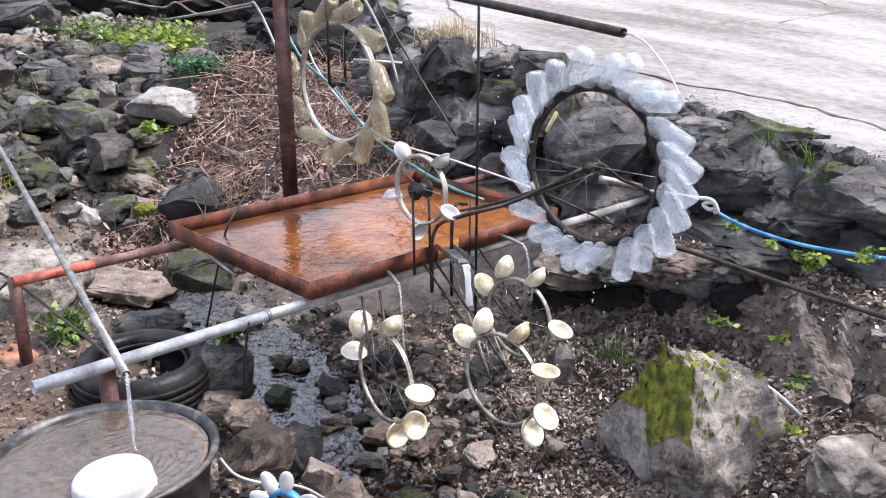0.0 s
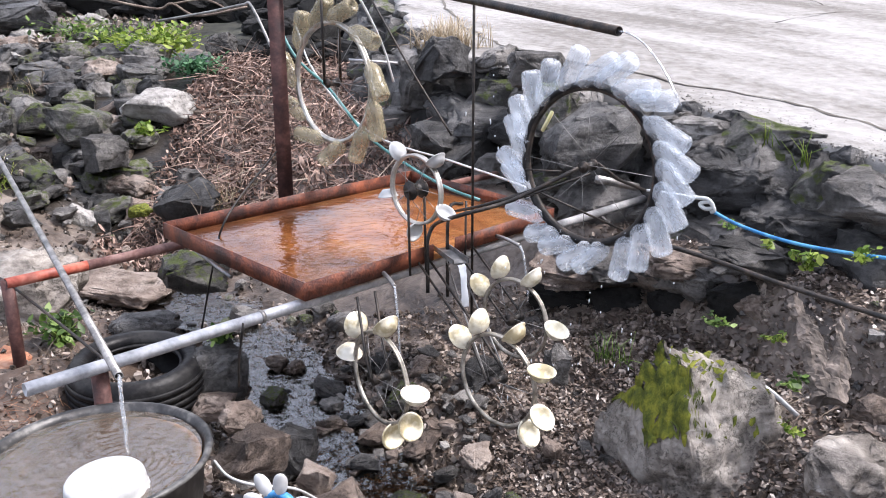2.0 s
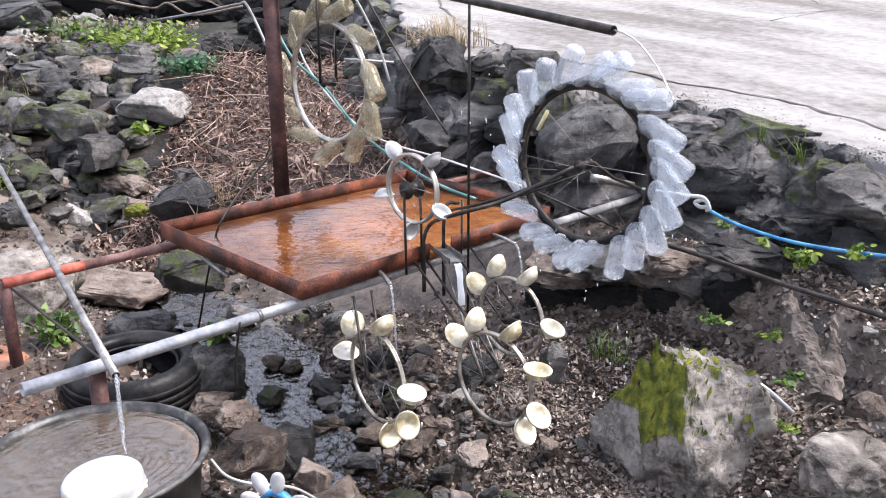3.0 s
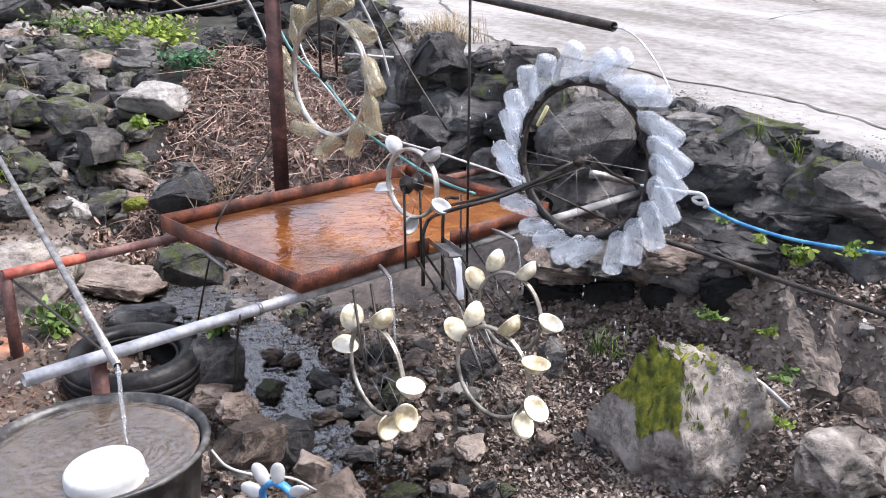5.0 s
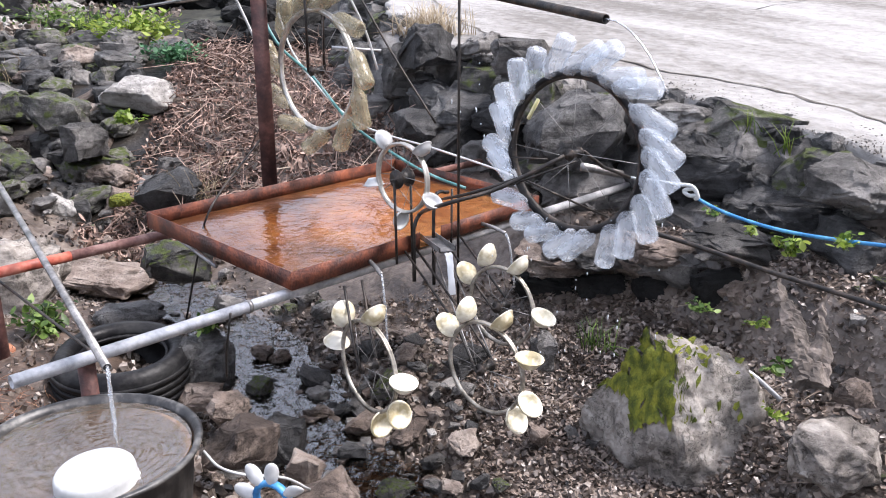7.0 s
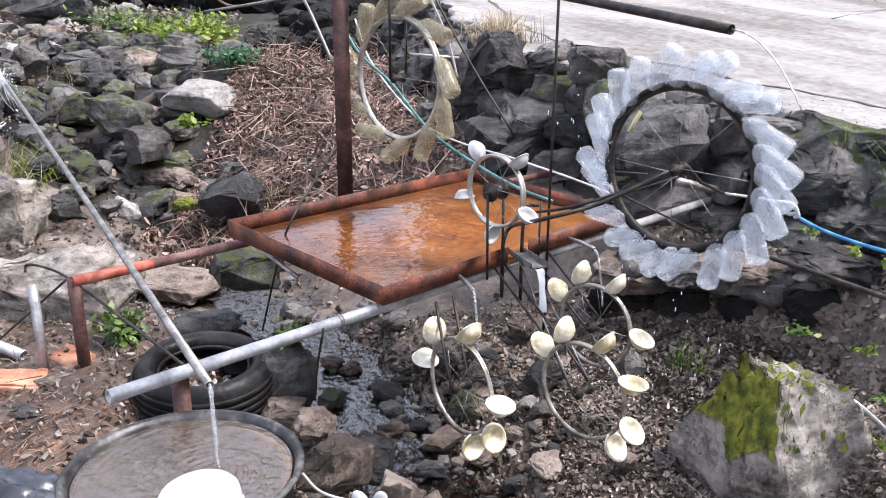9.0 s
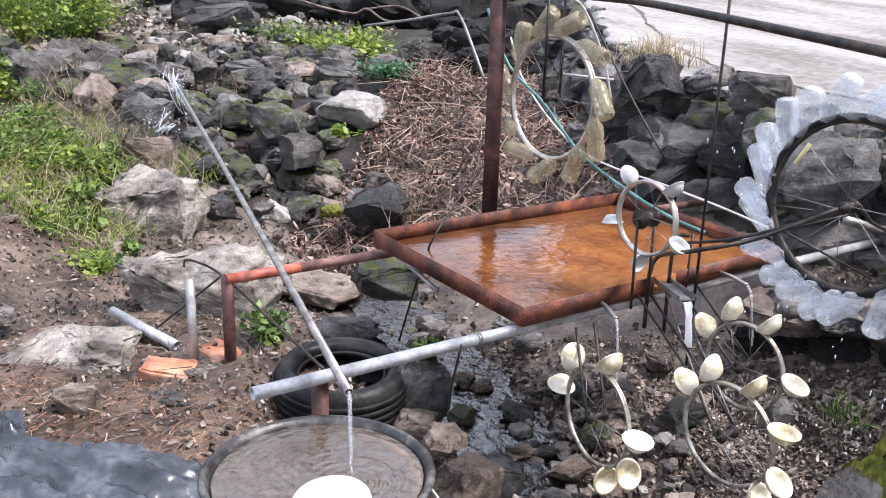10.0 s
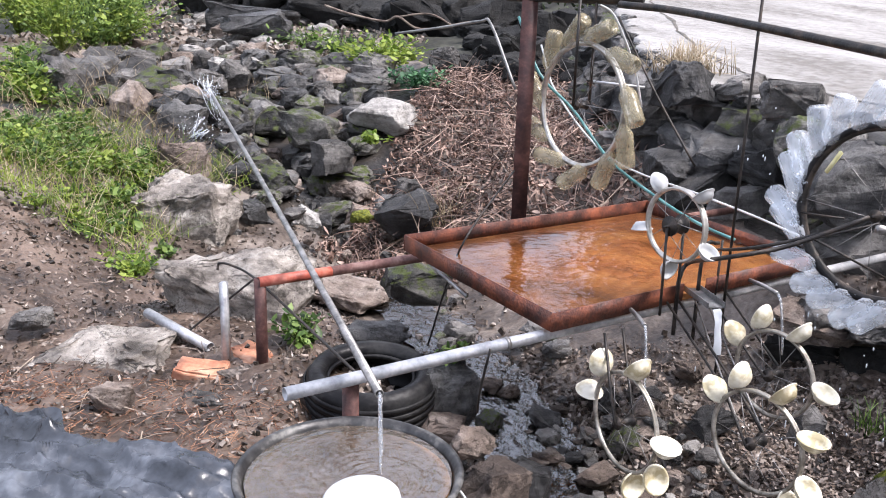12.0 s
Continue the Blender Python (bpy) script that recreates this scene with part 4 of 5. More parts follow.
part("bead", turned([(0.125 + 0.006 * math.cos(q), 0.062 + 0.006 * math.sin(q)) for q in [6.28318 * k / 8 for k in range(8)]], 64, closed=True), M_RUBBER, tyre)
for z_ in (-0.05, -0.025, 0.0, 0.025, 0.05):
    part("tread", turned([(0.191, z_ - 0.009), (0.196, z_ - 0.007), (0.196, z_ + 0.007), (0.191, z_ + 0.009)], 64, closed=True), M_RUBBER, tyre)

# black plastic sheet with folds
def ridge(a, b, c, p):
    return (1 - abs(noise.noise((a, b, c)))) ** p


bm = bmesh.new()
NT = 120
vs = []
for j in range(NT + 1):
    row = []
    for i in range(NT + 1):
        u, v = i / NT, j / NT
        x = -2.25 + 1.35 * u - 0.12 * v + 0.05 * noise.noise((v * 4, 3, 0))
        y = 1.1 + 0.92 * v - 0.12 * u + 0.09 * noise.noise((u * 4, 0, 5)) + 0.05 * noise.noise((u * 14, v, 2))
        fold = 0.035 * ridge(x * 1.3 + y * 0.5, y * 3, 1, 3) + 0.028 * ridge(x * 2.2 - y, y * 7, 3, 5) + 0.02 * ridge(x * 4 + y * 2, y * 13 + x * 3, 7, 7) + 0.014 * ridge(x * 9 - y * 4, y * 9 + x * 5, 5, 9) + 0.02 * noise.noise((x * 2.2, y * 2.2, 8)) + 0.003 * noise.noise((x * 20, y * 34, 0))
        row.append(bm.verts.new((x, y, 0.4 * zat(x, y) + 0.6 * ground(x, y) + 0.01 + fold)))
    vs.append(row)
for j in range(NT):
    for i in range(NT):
        bm.faces.new((vs[j][i], vs[j][i + 1], vs[j + 1][i + 1], vs[j + 1][i]))
solo("plastic_sheet", bm, M_TARP, "crumpled black plastic sheet spread on the bank", "plastic sheet")

# ---- odds and ends on the left bank ----
wt_ = thing("square_tube", "white square tube standing upright on the bank", "tube")
b0 = Vector((-1.493, 2.544, 0.38))
part("tube", box(0.024, 0.024, 0.32, 0.002, at=b0 + Vector((0, 0, 0.16))), M_GALV, wt_)
gp = thing("steel_pipe", "short grey steel pipe lying on the bank", "pipe")
rod([Vector((-1.92, 2.76, 0.47)), Vector((-1.6, 2.63, 0.42))], 0.019, M_GALV, gp, "tube", inner=0.016, seg=16)
hk = thing("bent_bar", "thin black reinforcing bar hooked over the pipe end", "rod")
rod([(-1.627, 2.762, 0.664), (-1.624, 2.771, 0.687), (-1.563, 2.746, 0.692), (-1.447, 2.681, 0.677), (-1.130, 2.351, 0.662), (-0.865, 2.047, 0.667)], 0.0045, M_REBAR, hk, "bar", n=4)
hk2 = thing("bent_bar", "thin rusty bar leaning from the pipe end to the ground", "rod")
rod([(-1.455, 2.697, 0.668), (-1.719, 2.682, 0.441), (-1.732, 2.662, 0.414), (-1.720, 2.699, 0.346)], 0.004, M_REBAR, hk2, "bar", n=4)
for at, dims_, rz in (((-1.547, 2.47, 0.40), (0.17, 0.11, 0.05), 12), ((-1.44, 2.62, 0.40), (0.15, 0.1, 0.05), -30), ((-1.25, 2.53, 0.40), (0.13, 0.09, 0.05), 40), ((-1.2, 2.6, 0.40), (0.1, 0.08, 0.05), 75)):
    bm = box(*dims_, 0.006)
    bmesh.ops.triangulate(bm, faces=bm.faces[:])
    bmesh.ops.subdivide_edges(bm, edges=bm.edges[:], cuts=3, use_grid_fill=True)
    for v in bm.verts:
        v.co += 0.012 * noise.noise_vector(v.co * 22 + Vector((rz, 0, 0))) + 0.004 * noise.noise_vector(v.co * 90)
    solo("brick", bm, M_ORANGE, "broken orange brick lying on the bank", "brick", Matrix.Translation(at) @ pose(0, 0, 0.005, 5, 4, rz), group="broken bricks")

# little flower wheel of blue ring and white scoops by the basin
fl = thing("flower_wheel", "small blue ring wheel with white petal scoops", "water wheel", pose(-0.338, 1.595, 0.522, 0, 0, -25) @ Matrix.Scale(0.82, 4))
bm = turned([(0.052 + 0.009 * math.cos(q), 0.013 * math.sin(q)) for q in [6.28318 * k / 8 for k in range(8)]], 40, closed=True)
bmesh.ops.transform(bm, matrix=Matrix.Rotation(radians(90), 4, "X"), verts=bm.verts[:])
part("ring", bm, M_BLUE, fl)
bm0 = bmesh.new()
bmesh.ops.create_uvsphere(bm0, u_segments=14, v_segments=8, radius=1)
bmesh.ops.scale(bm0, vec=(0.02, 0.008, 0.034), verts=bm0.verts[:])
for v in bm0.verts:
    v.co.y += 0.25 * v.co.x ** 2 / 0.02
pet = from_bm(bm0, "petal", M_WHITE)
for k, q in enumerate((3.0, 2.2, 1.5, 0.6, 3.8)):
    o = new("petal", pet)
    o.parent = fl
    o.matrix_basis = Matrix.Translation((0.085 * math.cos(q), -0.006, 0.085 * math.sin(q))) @ Matrix.Rotation(math.pi / 2 - q, 4, "Y") @ Matrix.Rotation(0.5, 4, "Z")
cord = thing("white_cord", "white cord trailing over the stones by the basin", "cord")
rod([(-0.531, 1.785, 0.532), (-0.488, 1.749, 0.511), (-0.426, 1.734, 0.499), (-0.345, 1.785, 0.456), (-0.298, 1.860, 0.373)], 0.0035, M_WHITE, cord, "cord", n=5)

# ---- rocks ----
def rock(name, seed, at, dims, rz, material, label, tilt=(0, 0), sub=4, cuts=14, rough=0.12, faces=()):
    bm = rock_bm(seed, sub, cuts, rough if faces else 0.08 + 1.1 * rough, faces)
    return solo(name, bm, material, label, "rock", Matrix.Translation(at) @ pose(0, 0, 0, tilt[0], tilt[1], rz) @ Matrix.Diagonal((*dims, 1)))


bo = rock("boulder", 11, (0.86, 2.52, 0.14), (0.62, 0.54, 0.8), 0, M_BOULDER, "large grey boulder with yellow-green moss on one side", (0, 0), 6, 4, 0.17,
          [(-0.86, -0.42, 0.3, 0.3), (-0.8, -0.6, -0.1, 0.32), (0.3, -0.8, 0.42, 0.3), (0.5, 0.3, 0.75, 0.38), (0.95, -0.1, 0.15, 0.42), (0.2, -0.9, -0.25, 0.36), (-0.2, 0.7, 0.6, 0.4), (0.3, -0.1, 0.95, 0.36)])
rock("boulder", 12, (1.192, 2.136, 0.280), (0.36, 0.3, 0.24), 40, M_BOULDER, "pale grey boulder half sunk in leaf litter", (0, 10))
rock("rock", 13, (1.276, 2.256, 0.414), (0.13, 0.1, 0.1), 20, M_BROWN, "orange-brown stone on the dirt slope")
rock("rock", 14, (0.684, 3.834, 0.93), (0.6, 0.46, 0.4), 20, M_DARK, "grey slanting rock in the bank under the road", (0, -24))
rock("rock", 15, (0.565, 4.121, 1.017), (0.4, 0.35, 0.34), 70, M_MOSSY, "dark mossy rock in the bank under the road")
rock("rock", 16, (1.233, 3.505, 0.806), (0.62, 0.42, 0.4), -30, M_DARK, "large smooth dark rock under the road edge", (0, 8), 5, 7, 0.2)
rock("rock", 17, (1.522, 2.902, 0.902), (0.42, 0.35, 0.2), -40, M_GREY, "flat grey rock under the road edge", (0, 6))
rock("rock", 18, (1.173, 3.726, 1.015), (0.34, 0.24, 0.13), -30, M_PALE, "pale flat rock at the road edge")
rock("rock", 19, (-0.080, 5.071, 1.065), (0.42, 0.36, 0.42), 10, M_GREY, "grey rock below the road")
rock("rock", 20, (0.018, 4.585, 0.828), (0.46, 0.36, 0.24), 30, M_DARK, "dark low rock at the foot of the bank", (0, 5), 4, 7, 0.08)
rock("rock", 21, (0.337, 4.874, 1.227), (0.34, 0.28, 0.22), 50, M_GREY, "grey rock at the road edge")
rock("rock", 22, (0.500, 4.324, 1.217), (0.36, 0.3, 0.24), 0, M_GREY, "blocky dark grey rock under the road edge", (0, 0), 4, 12)
rock("rock", 23, (0.028, 4.831, 1.232), (0.36, 0.32, 0.34), 30, M_DARK, "dark rock below the dry grass")
rock("rock", 24, (-2.874, 7.653, 0.951), (0.78, 0.6, 0.4), 5, M_DARK, "broad dark slab on top of the stone wall", (6, 0), 4, 12, 0.1)
rock("rock", 25, (-2.087, 6.317, 0.810), (0.46, 0.42, 0.32), 20, M_PALE, "pale flat-topped stone in the wall", (0, 4), 4, 12, 0.1, [(-0.1, -0.5, 0.8, 0.24)])
rock("rock", 26, (-2.547, 6.019, 0.680), (0.52, 0.42, 0.4), 0, M_MOSSY, "big round mossy stone in the wall", (0, 0), 4, 7, 0.1)
rock("rock", 27, (-2.244, 5.684, 0.555), (0.36, 0.3, 0.28), 40, M_GREY, "grey stone low in the wall")
rock("rock", 28, (-1.529, 5.078, 0.343), (0.5, 0.4, 0.36), 20, M_DARK, "dark rock at the foot of the leaf bank", (0, -8))
rock("rock", 29, (-1.828, 5.025, 0.313), (0.19, 0.16, 0.11), 20, M_MOSS, "small stone covered in bright green moss")
rock("rock", 30, (-2.102, 4.805, 0.315), (0.22, 0.2, 0.2), 10, M_PALE, "pale grey stone standing in the pool", (0, 20))
rock("rock", 31, (-2.425, 5.139, 0.436), (0.36, 0.3, 0.22), 10, M_BROWN, "brown stone at the foot of the wall")
rock("rock", 32, (-1.657, 4.191, 0.099), (0.62, 0.42, 0.22), 12, M_BROWN, "broad brown flat rock in the stream", (0, 5))
rock("rock", 33, (-1.172, 3.823, 0.316), (0.36, 0.34, 0.26), 30, M_MOSSY, "dark mossy rock behind the tray")
rock("rock", 34, (-1.9, 2.52, 0.37), (0.66, 0.4, 0.26), 8, M_BOULDER, "broad grey slab of rock on the bank", (0, 0), 5, 9, 0.14)
rock("rock", 35, (-1.7, 3.06, 0.43), (0.8, 0.5, 0.5), 15, M_BOULDER, "pale smooth slab leaning on the bank", (0, 0), 5, 8, 0.12)
rock("rock", 36, (-2.54, 4.177, 0.44), (0.62, 0.5, 0.6), 10, M_BOULDER, "large pale sloping rock beside the stream", (0, 0), 5, 8, 0.12)
rock("rock", 37, (-2.843, 4.722, 0.628), (0.38, 0.36, 0.34), 30, M_BROWN, "rounded brown rock beside the fall")
rock("rock", 59, (-1.432, 2.281, 0.40), (0.2, 0.12, 0.05), 5, M_GREY, "flat grey stone sunk in the bank")
rock("rock", 60, (-2.284, 2.593, 0.46), (0.2, 0.13, 0.1), 25, M_GREY, "small grey stone on the bare earth")
rock("rock", 38, (-1.672, 2.15, 0.445), (0.2, 0.12, 0.12), 20, M_BROWN, "small brown stone at the sheet's edge")
rock("rock", 39, (-1.097, 2.936, 0.397), (0.32, 0.2, 0.15), 15, M_DARK, "dark layered rock behind the tyre")
rock("rock", 40, (-0.730, 2.571, 0.380), (0.24, 0.22, 0.3), 20, M_DARK, "dark wet rock beside the tyre")
rock("rock", 41, (-0.712, 2.439, 0.338), (0.19, 0.15, 0.09), 0, M_BROWN, "flat brown stone beside the stream", (0, 0), 3)
rock("rock", 42, (-0.586, 2.264, 0.396), (0.15, 0.13, 0.1), 30, M_BROWN, "brown stone beside the stream", (0, 0), 3)
rock("rock", 43, (-0.479, 1.935, 0.459), (0.24, 0.2, 0.16), 60, M_BROWN, "brown angular rock beside the basin", (0, 12))
rock("rock", 44, (-0.342, 2.052, 0.310), (0.13, 0.12, 0.12), 0, M_BROWN, "rust-brown stone in the stream", (0, 0), 3)
rock("rock", 45, (-0.424, 2.216, 0.313), (0.2, 0.2, 0.16), 0, M_DARK, "dark wet rock in the stream")
rock("rock", 46, (-0.275, 1.889, 0.320), (0.24, 0.2, 0.12), 20, M_BROWN, "flat brown rock at the bank's edge")
rock("rock", 47, (-1.37, 2.51, 0.405), (0.28, 0.19, 0.07), 0, M_WOOD, "dark flaky slab on the bank", (0, 0), 4, 14)
rock("rock", 48, (-4.186, 6.321, 1.000), (0.48, 0.4, 0.3), 0, M_BROWN, "brown stone at the lip of the fall")
rock("rock", 49, (-4.094, 8.663, 1.351), (0.95, 0.6, 0.4), 0, M_DARK, "big black rock above the stone wall")
rock("rock", 50, (0.425, 2.835, 0.293), (0.12, 0.12, 0.2), 0, M_GREY, "grey stone on the stream's edge", (0, 0), 3)
rock("rock", 51, (-4.529, 9.470, 1.353), (1.3, 0.7, 0.55), 10, M_DARK, "long dark rock at the wood's edge")
rock("rock", 52, (-1.859, 7.460, 1.172), (0.3, 0.26, 0.26), 10, M_GREY, "grey stone at the top of the leaf bank")
for k, (x, y, z, w_, d_, h_, rz) in enumerate(((0.62, 3.5, 0.46, 0.34, 0.26, 0.2, 10), (0.84, 3.36, 0.5, 0.36, 0.26, 0.17, -20), (1.02, 3.16, 0.5, 0.34, 0.26, 0.17, -50), (1.2, 2.98, 0.47, 0.3, 0.24, 0.18, -40), (1.36, 2.8, 0.44, 0.26, 0.24, 0.18, -70), (1.05, 3.36, 0.54, 0.4, 0.3, 0.16, -35))):
    rock("rock", 70 + k, (x, y, z), (w_, d_, h_), rz, (M_GREY, M_BROWN)[k % 2], "rough ledge rock over a dark hollow in the slope", (4, 3), 4, 16, 0.2)
# near-black rocks paint in the hollow's shade; ledge rocks lie over them
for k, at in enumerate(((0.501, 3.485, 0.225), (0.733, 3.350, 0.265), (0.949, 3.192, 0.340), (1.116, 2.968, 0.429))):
    rock("rock", 80 + k, Vector(at) + Vector((0.03, 0.03, 0.05)), (0.36, 0.16, 0.2), -20, M_SHADEROCK, "rock coloured black for the shade of the hollow under a ledge", (0, 0), 4, 12, 0.18)
    rock("rock", 84 + k, Vector(at) + Vector((0.03, 0.02, 0.21 + 0.015 * (k % 2))), (0.42, 0.32, 0.13), -25 + 12 * k, (M_BROWN, M_GREY)[k % 2], "rough overhanging ledge rock on the slope", (6, 3), 4, 16, 0.24)
rock("rock", 55, (-2.339, 6.615, 0.758), (0.3, 0.3, 0.3), 10, M_GREY, "grey stone in the wall")

# moss skin of the boulder
me_b = bo.data
bm = bmesh.new()
bm.from_mesh(me_b)
bm.normal_update()
keep = []
for f in bm.faces:
    c = bo.matrix_basis @ f.calc_center_median()
    nw = (bo.matrix_basis.to_3x3() @ f.normal).normalized()
    q = nw.x * -0.8 + nw.y * -0.3 + 0.3 * nw.z + 0.34 * noise.noise(c * 7) + 0.28 * noise.noise(c * 34)
    if not (q > 0.52 and nw.x < -0.1 and c.z > 0.2 + 0.16 * noise.noise(c * 6)):
        keep.append(f)
bmesh.ops.delete(bm, geom=keep, context="FACES")
bm.normal_update()
for v in bm.verts:
    v.co += v.normal * (0.014 + 0.014 * noise.noise(v.co * 60))
part("moss", bm, M_MOSS, bo, "yellow-green moss cushion")["kind"] = "stuff"

# driftwood and stick
st = thing("stump", "weathered grey forked stump on the dirt slope", "stump")
for nm_, pts_, r_, q_ in (("trunk", [(1.18, 2.36, 0.40), (1.165, 2.45, 0.53), (1.14, 2.58, 0.65)], 0.05, 0.022), ("limb", [(1.2, 2.36, 0.40), (1.245, 2.43, 0.53), (1.262, 2.47, 0.6)], 0.038, 0.01)):
    bm = tube(smooth_path(pts_, 16), r_, 18, r_end=q_)
    for v in bm.verts:
        v.co.y += 0.5 * (pts_[1][1] + (v.co.z - pts_[1][2]) - v.co.y)
        v.co += 0.014 * noise.noise_vector(Vector((v.co.x * 22, v.co.y * 22, v.co.z * 6))) + 0.012 * noise.noise_vector(v.co * 55)
    part(nm_, bm, M_WOOD, st, smooth=False)
sk = thing("stick", "pale bent stick lying beside the boulder", "stick")
rod([(0.987, 2.560, 0.386), (1.078, 2.526, 0.344), (1.171, 2.480, 0.266)], 0.009, M_GALV, sk, "stick", n=5)


def scatter(parent_name, label, category, places, mats, name="stone"):
    par = thing(parent_name, label, category, kind="structure")
    for k, (x, y, z, s, q) in enumerate(places):
        o = new(name, stone_mesh(k % 13, mats[k % len(mats)], 2 if s < 0.09 else 3))
        o.parent = par
        o.matrix_basis = Matrix.Translation((x, y, z)) @ pose(0, 0, 0, rng.uniform(-18, 18), rng.uniform(-18, 18), rng.uniform(0, 360)) @ Matrix.Diagonal((s * rng.uniform(0.9, 1.35), s * rng.uniform(0.8, 1.1), s * q, 1))
    return par


# rubble wall across the stream
pl = []
for row in range(12):
    y = 5.5 + row * 0.19
    x = -4.7 + rng.uniform(0, 0.2)
    while x < -2.0 - 0.04 * row + 0.5 * (row < 2):
        s = rng.choice([0.2, 0.25, 0.3, 0.34, 0.42])
        if abs(x + 3.72) > 0.22 or row < 4 or row > 8:
            yy = y + rng.uniform(-0.08, 0.08)
            pl.append((x, yy, zat(x, yy) + s * 0.1, s, rng.uniform(0.65, 0.9)))
        x += s * rng.uniform(0.68, 0.85)
scatter("rubble_wall", "mossy rubble stone wall damming the stream", "stone wall", pl, [M_GREY, M_MOSSY, M_DARK, M_GREY, M_MOSSY, M_BROWN, M_DARK])

# rocks that hold up the road
pl = []
for i, p in enumerate(edge_path):
    if p.y < 1.6 or p.y > 8.5 or i % 3:
        continue
    q = edge_path[i + 1] - edge_path[i - 1]
    nrm = Vector((-q.y, q.x, 0)).normalized()
    for lay in range(-1, 3):
        s = rng.uniform(0.28, 0.52) if lay >= 0 else rng.uniform(0.12, 0.22)
        c = p + nrm * (0.02 + 0.12 * max(lay, 0) + rng.uniform(-0.04, 0.05))
        pl.append((c.x, c.y, road_z(c.y) - (0.14 + 0.16 * lay if lay >= 0 else 0.04), s, rng.uniform(0.6, 0.85)))
scatter("retaining_wall", "dark rough rocks holding up the road edge", "rock bank", pl, [M_DARK, M_GREY, M_DARK, M_MOSSY, M_DARK, M_GREY])

# steps of stone below the wall
pl = []
c00, c10, c11, c01 = Vector((-2.928, 5.480, 0.756)), Vector((-2.384, 6.465, 0.706)), Vector((-2.137, 5.611, 0.190)), Vector((-2.321, 4.470, 0.368))
for j in range(7):
    for i in range(6):
        u, v = (i + 0.5 * (j % 2) + rng.uniform(-0.2, 0.2)) / 6, (j + rng.uniform(-0.2, 0.2)) / 6.5
        c = c00.lerp(c10, u).lerp(c01.lerp(c11, u), v)
        s = rng.uniform(0.17, 0.32)
        pl.append((c.x, c.y, zat(c.x, c.y) + s * 0.16, s, rng.uniform(0.6, 0.85)))
scatter("rubble_steps", "dark wet stones stepping down below the dam", "stone wall", pl, [M_DARK, M_MOSSY, M_GREY, M_DARK, M_DARK, M_BROWN])

# stones breaking the near water
pl = []
c00, c10, c11, c01 = Vector((-0.599, 3.460, -0.042)), Vector((0.106, 3.414, 0.085)), Vector((0.269, 2.440, -0.052)), Vector((-0.383, 2.515, -0.097))
for k in range(95):
    u, v = rng.random(), rng.random()
    c = c00.lerp(c10, u).lerp(c01.lerp(c11, u), v)
    s = rng.choice([0.04, 0.05, 0.06, 0.08, 0.11])
    pl.append((c.x, c.y, zat(c.x, c.y) + 0.03 + s * 0.2, s, rng.uniform(0.35, 0.6)))
scatter("stream_shallows", "small wet stones breaking the shallow water", "stream bed", pl, [M_BROWN, M_GREY, M_DARK, M_BROWN, M_PALE])

# stones in the stream bed
pl = []
while len(pl) < 290:
    k = rng.random()
    if k < 0.55:
        t = rng.uniform(0, 6.4)
        i = int(t)
        a, b = STREAM[i], STREAM[i + 1]
        x = a[0] + (b[0] - a[0]) * (t - i) + rng.gauss(0.05, 0.3)
        y = a[1] + (b[1] - a[1]) * (t - i) + rng.gauss(0.05, 0.28)
    elif k < 0.85:
        x, y = rng.uniform(-0.6, 1.9), rng.uniform(1.9, 3.4)
    else:
        x, y = rng.uniform(-3.2, -1.2), rng.uniform(3.4, 5.8)
    if math.hypot(x - BC.x, y - BC.y) < 0.33 or math.hypot(x + 0.985, y - 2.5) < 0.26 or y < 1.75:
        continue
    s = rng.choice([0.05, 0.06, 0.07, 0.09, 0.11, 0.15]) if k < 0.55 else rng.choice([0.04, 0.05, 0.07, 0.1])
    pl.append((x, y, zat(x, y) + s * 0.15 + (0.035 if k < 0.55 else 0), s, rng.uniform(0.45, 0.8)))
scatter("streambed", "wet stones strewn over the muddy stream bed", "stream bed", pl, [M_GREY, M_BROWN, M_DARK, M_BROWN, M_GREY, M_MOSSY, M_BROWN])


# ---- litter, gravel, plants ----
def flakes(name, n, place, size, material, label, category, lift=0.012, tilt=0.5, shape=0.5, curl=0.25, kind="stuff", seed=1, parent=None):
    """Many small curled leaves in one mesh; place() gives each one's spot."""
    r = np.random.RandomState(seed)
    verts, faces_ = [], []
    for _ in range(n):
        p = place(r)
        if p is None:
            continue
        x, y, z = p
        s = size * r.uniform(0.4, 1.0) * (1.35 if r.rand() < 0.15 else 1.0)
        m = Euler((r.normal(0, tilt), r.normal(0, tilt), r.uniform(0, 6.28))).to_matrix()
        w = s * shape * r.uniform(0.7, 1.2)
        c = s * curl * r.uniform(-0.4, 1)
        k = r.uniform(0.7, 1.25, 6)
        loc = ((-s * 0.5 * k[0], 0, c * 0.7), (-s * 0.24, -w * 0.42 * k[1], c * 0.5), (s * 0.14, -w * 0.5 * k[2], c * 0.4), (s * 0.5 * k[3], 0, c), (s * 0.16, w * 0.48 * k[4], c * 0.5), (-s * 0.22, w * 0.42 * k[5], c * 0.4), (0, 0, 0))
        i0 = len(verts)
        off = Vector((x, y, z + lift * r.uniform(0.3, 1.6)))
        verts += [tuple(m @ Vector(q) + off) for q in loc]
        faces_ += [(i0 + a, i0 + (a + 1) % 6, i0 + 6) for a in range(6)]
    me_ = bpy.data.meshes.new(name)
    me_.from_pydata(verts, [], faces_)
    me_.materials.append(material)
    me_.polygons.foreach_set("use_smooth", [True] * len(faces_))
    o = new(name, me_)
    if parent is not None:
        o.parent = parent
        o["kind"] = "stuff"
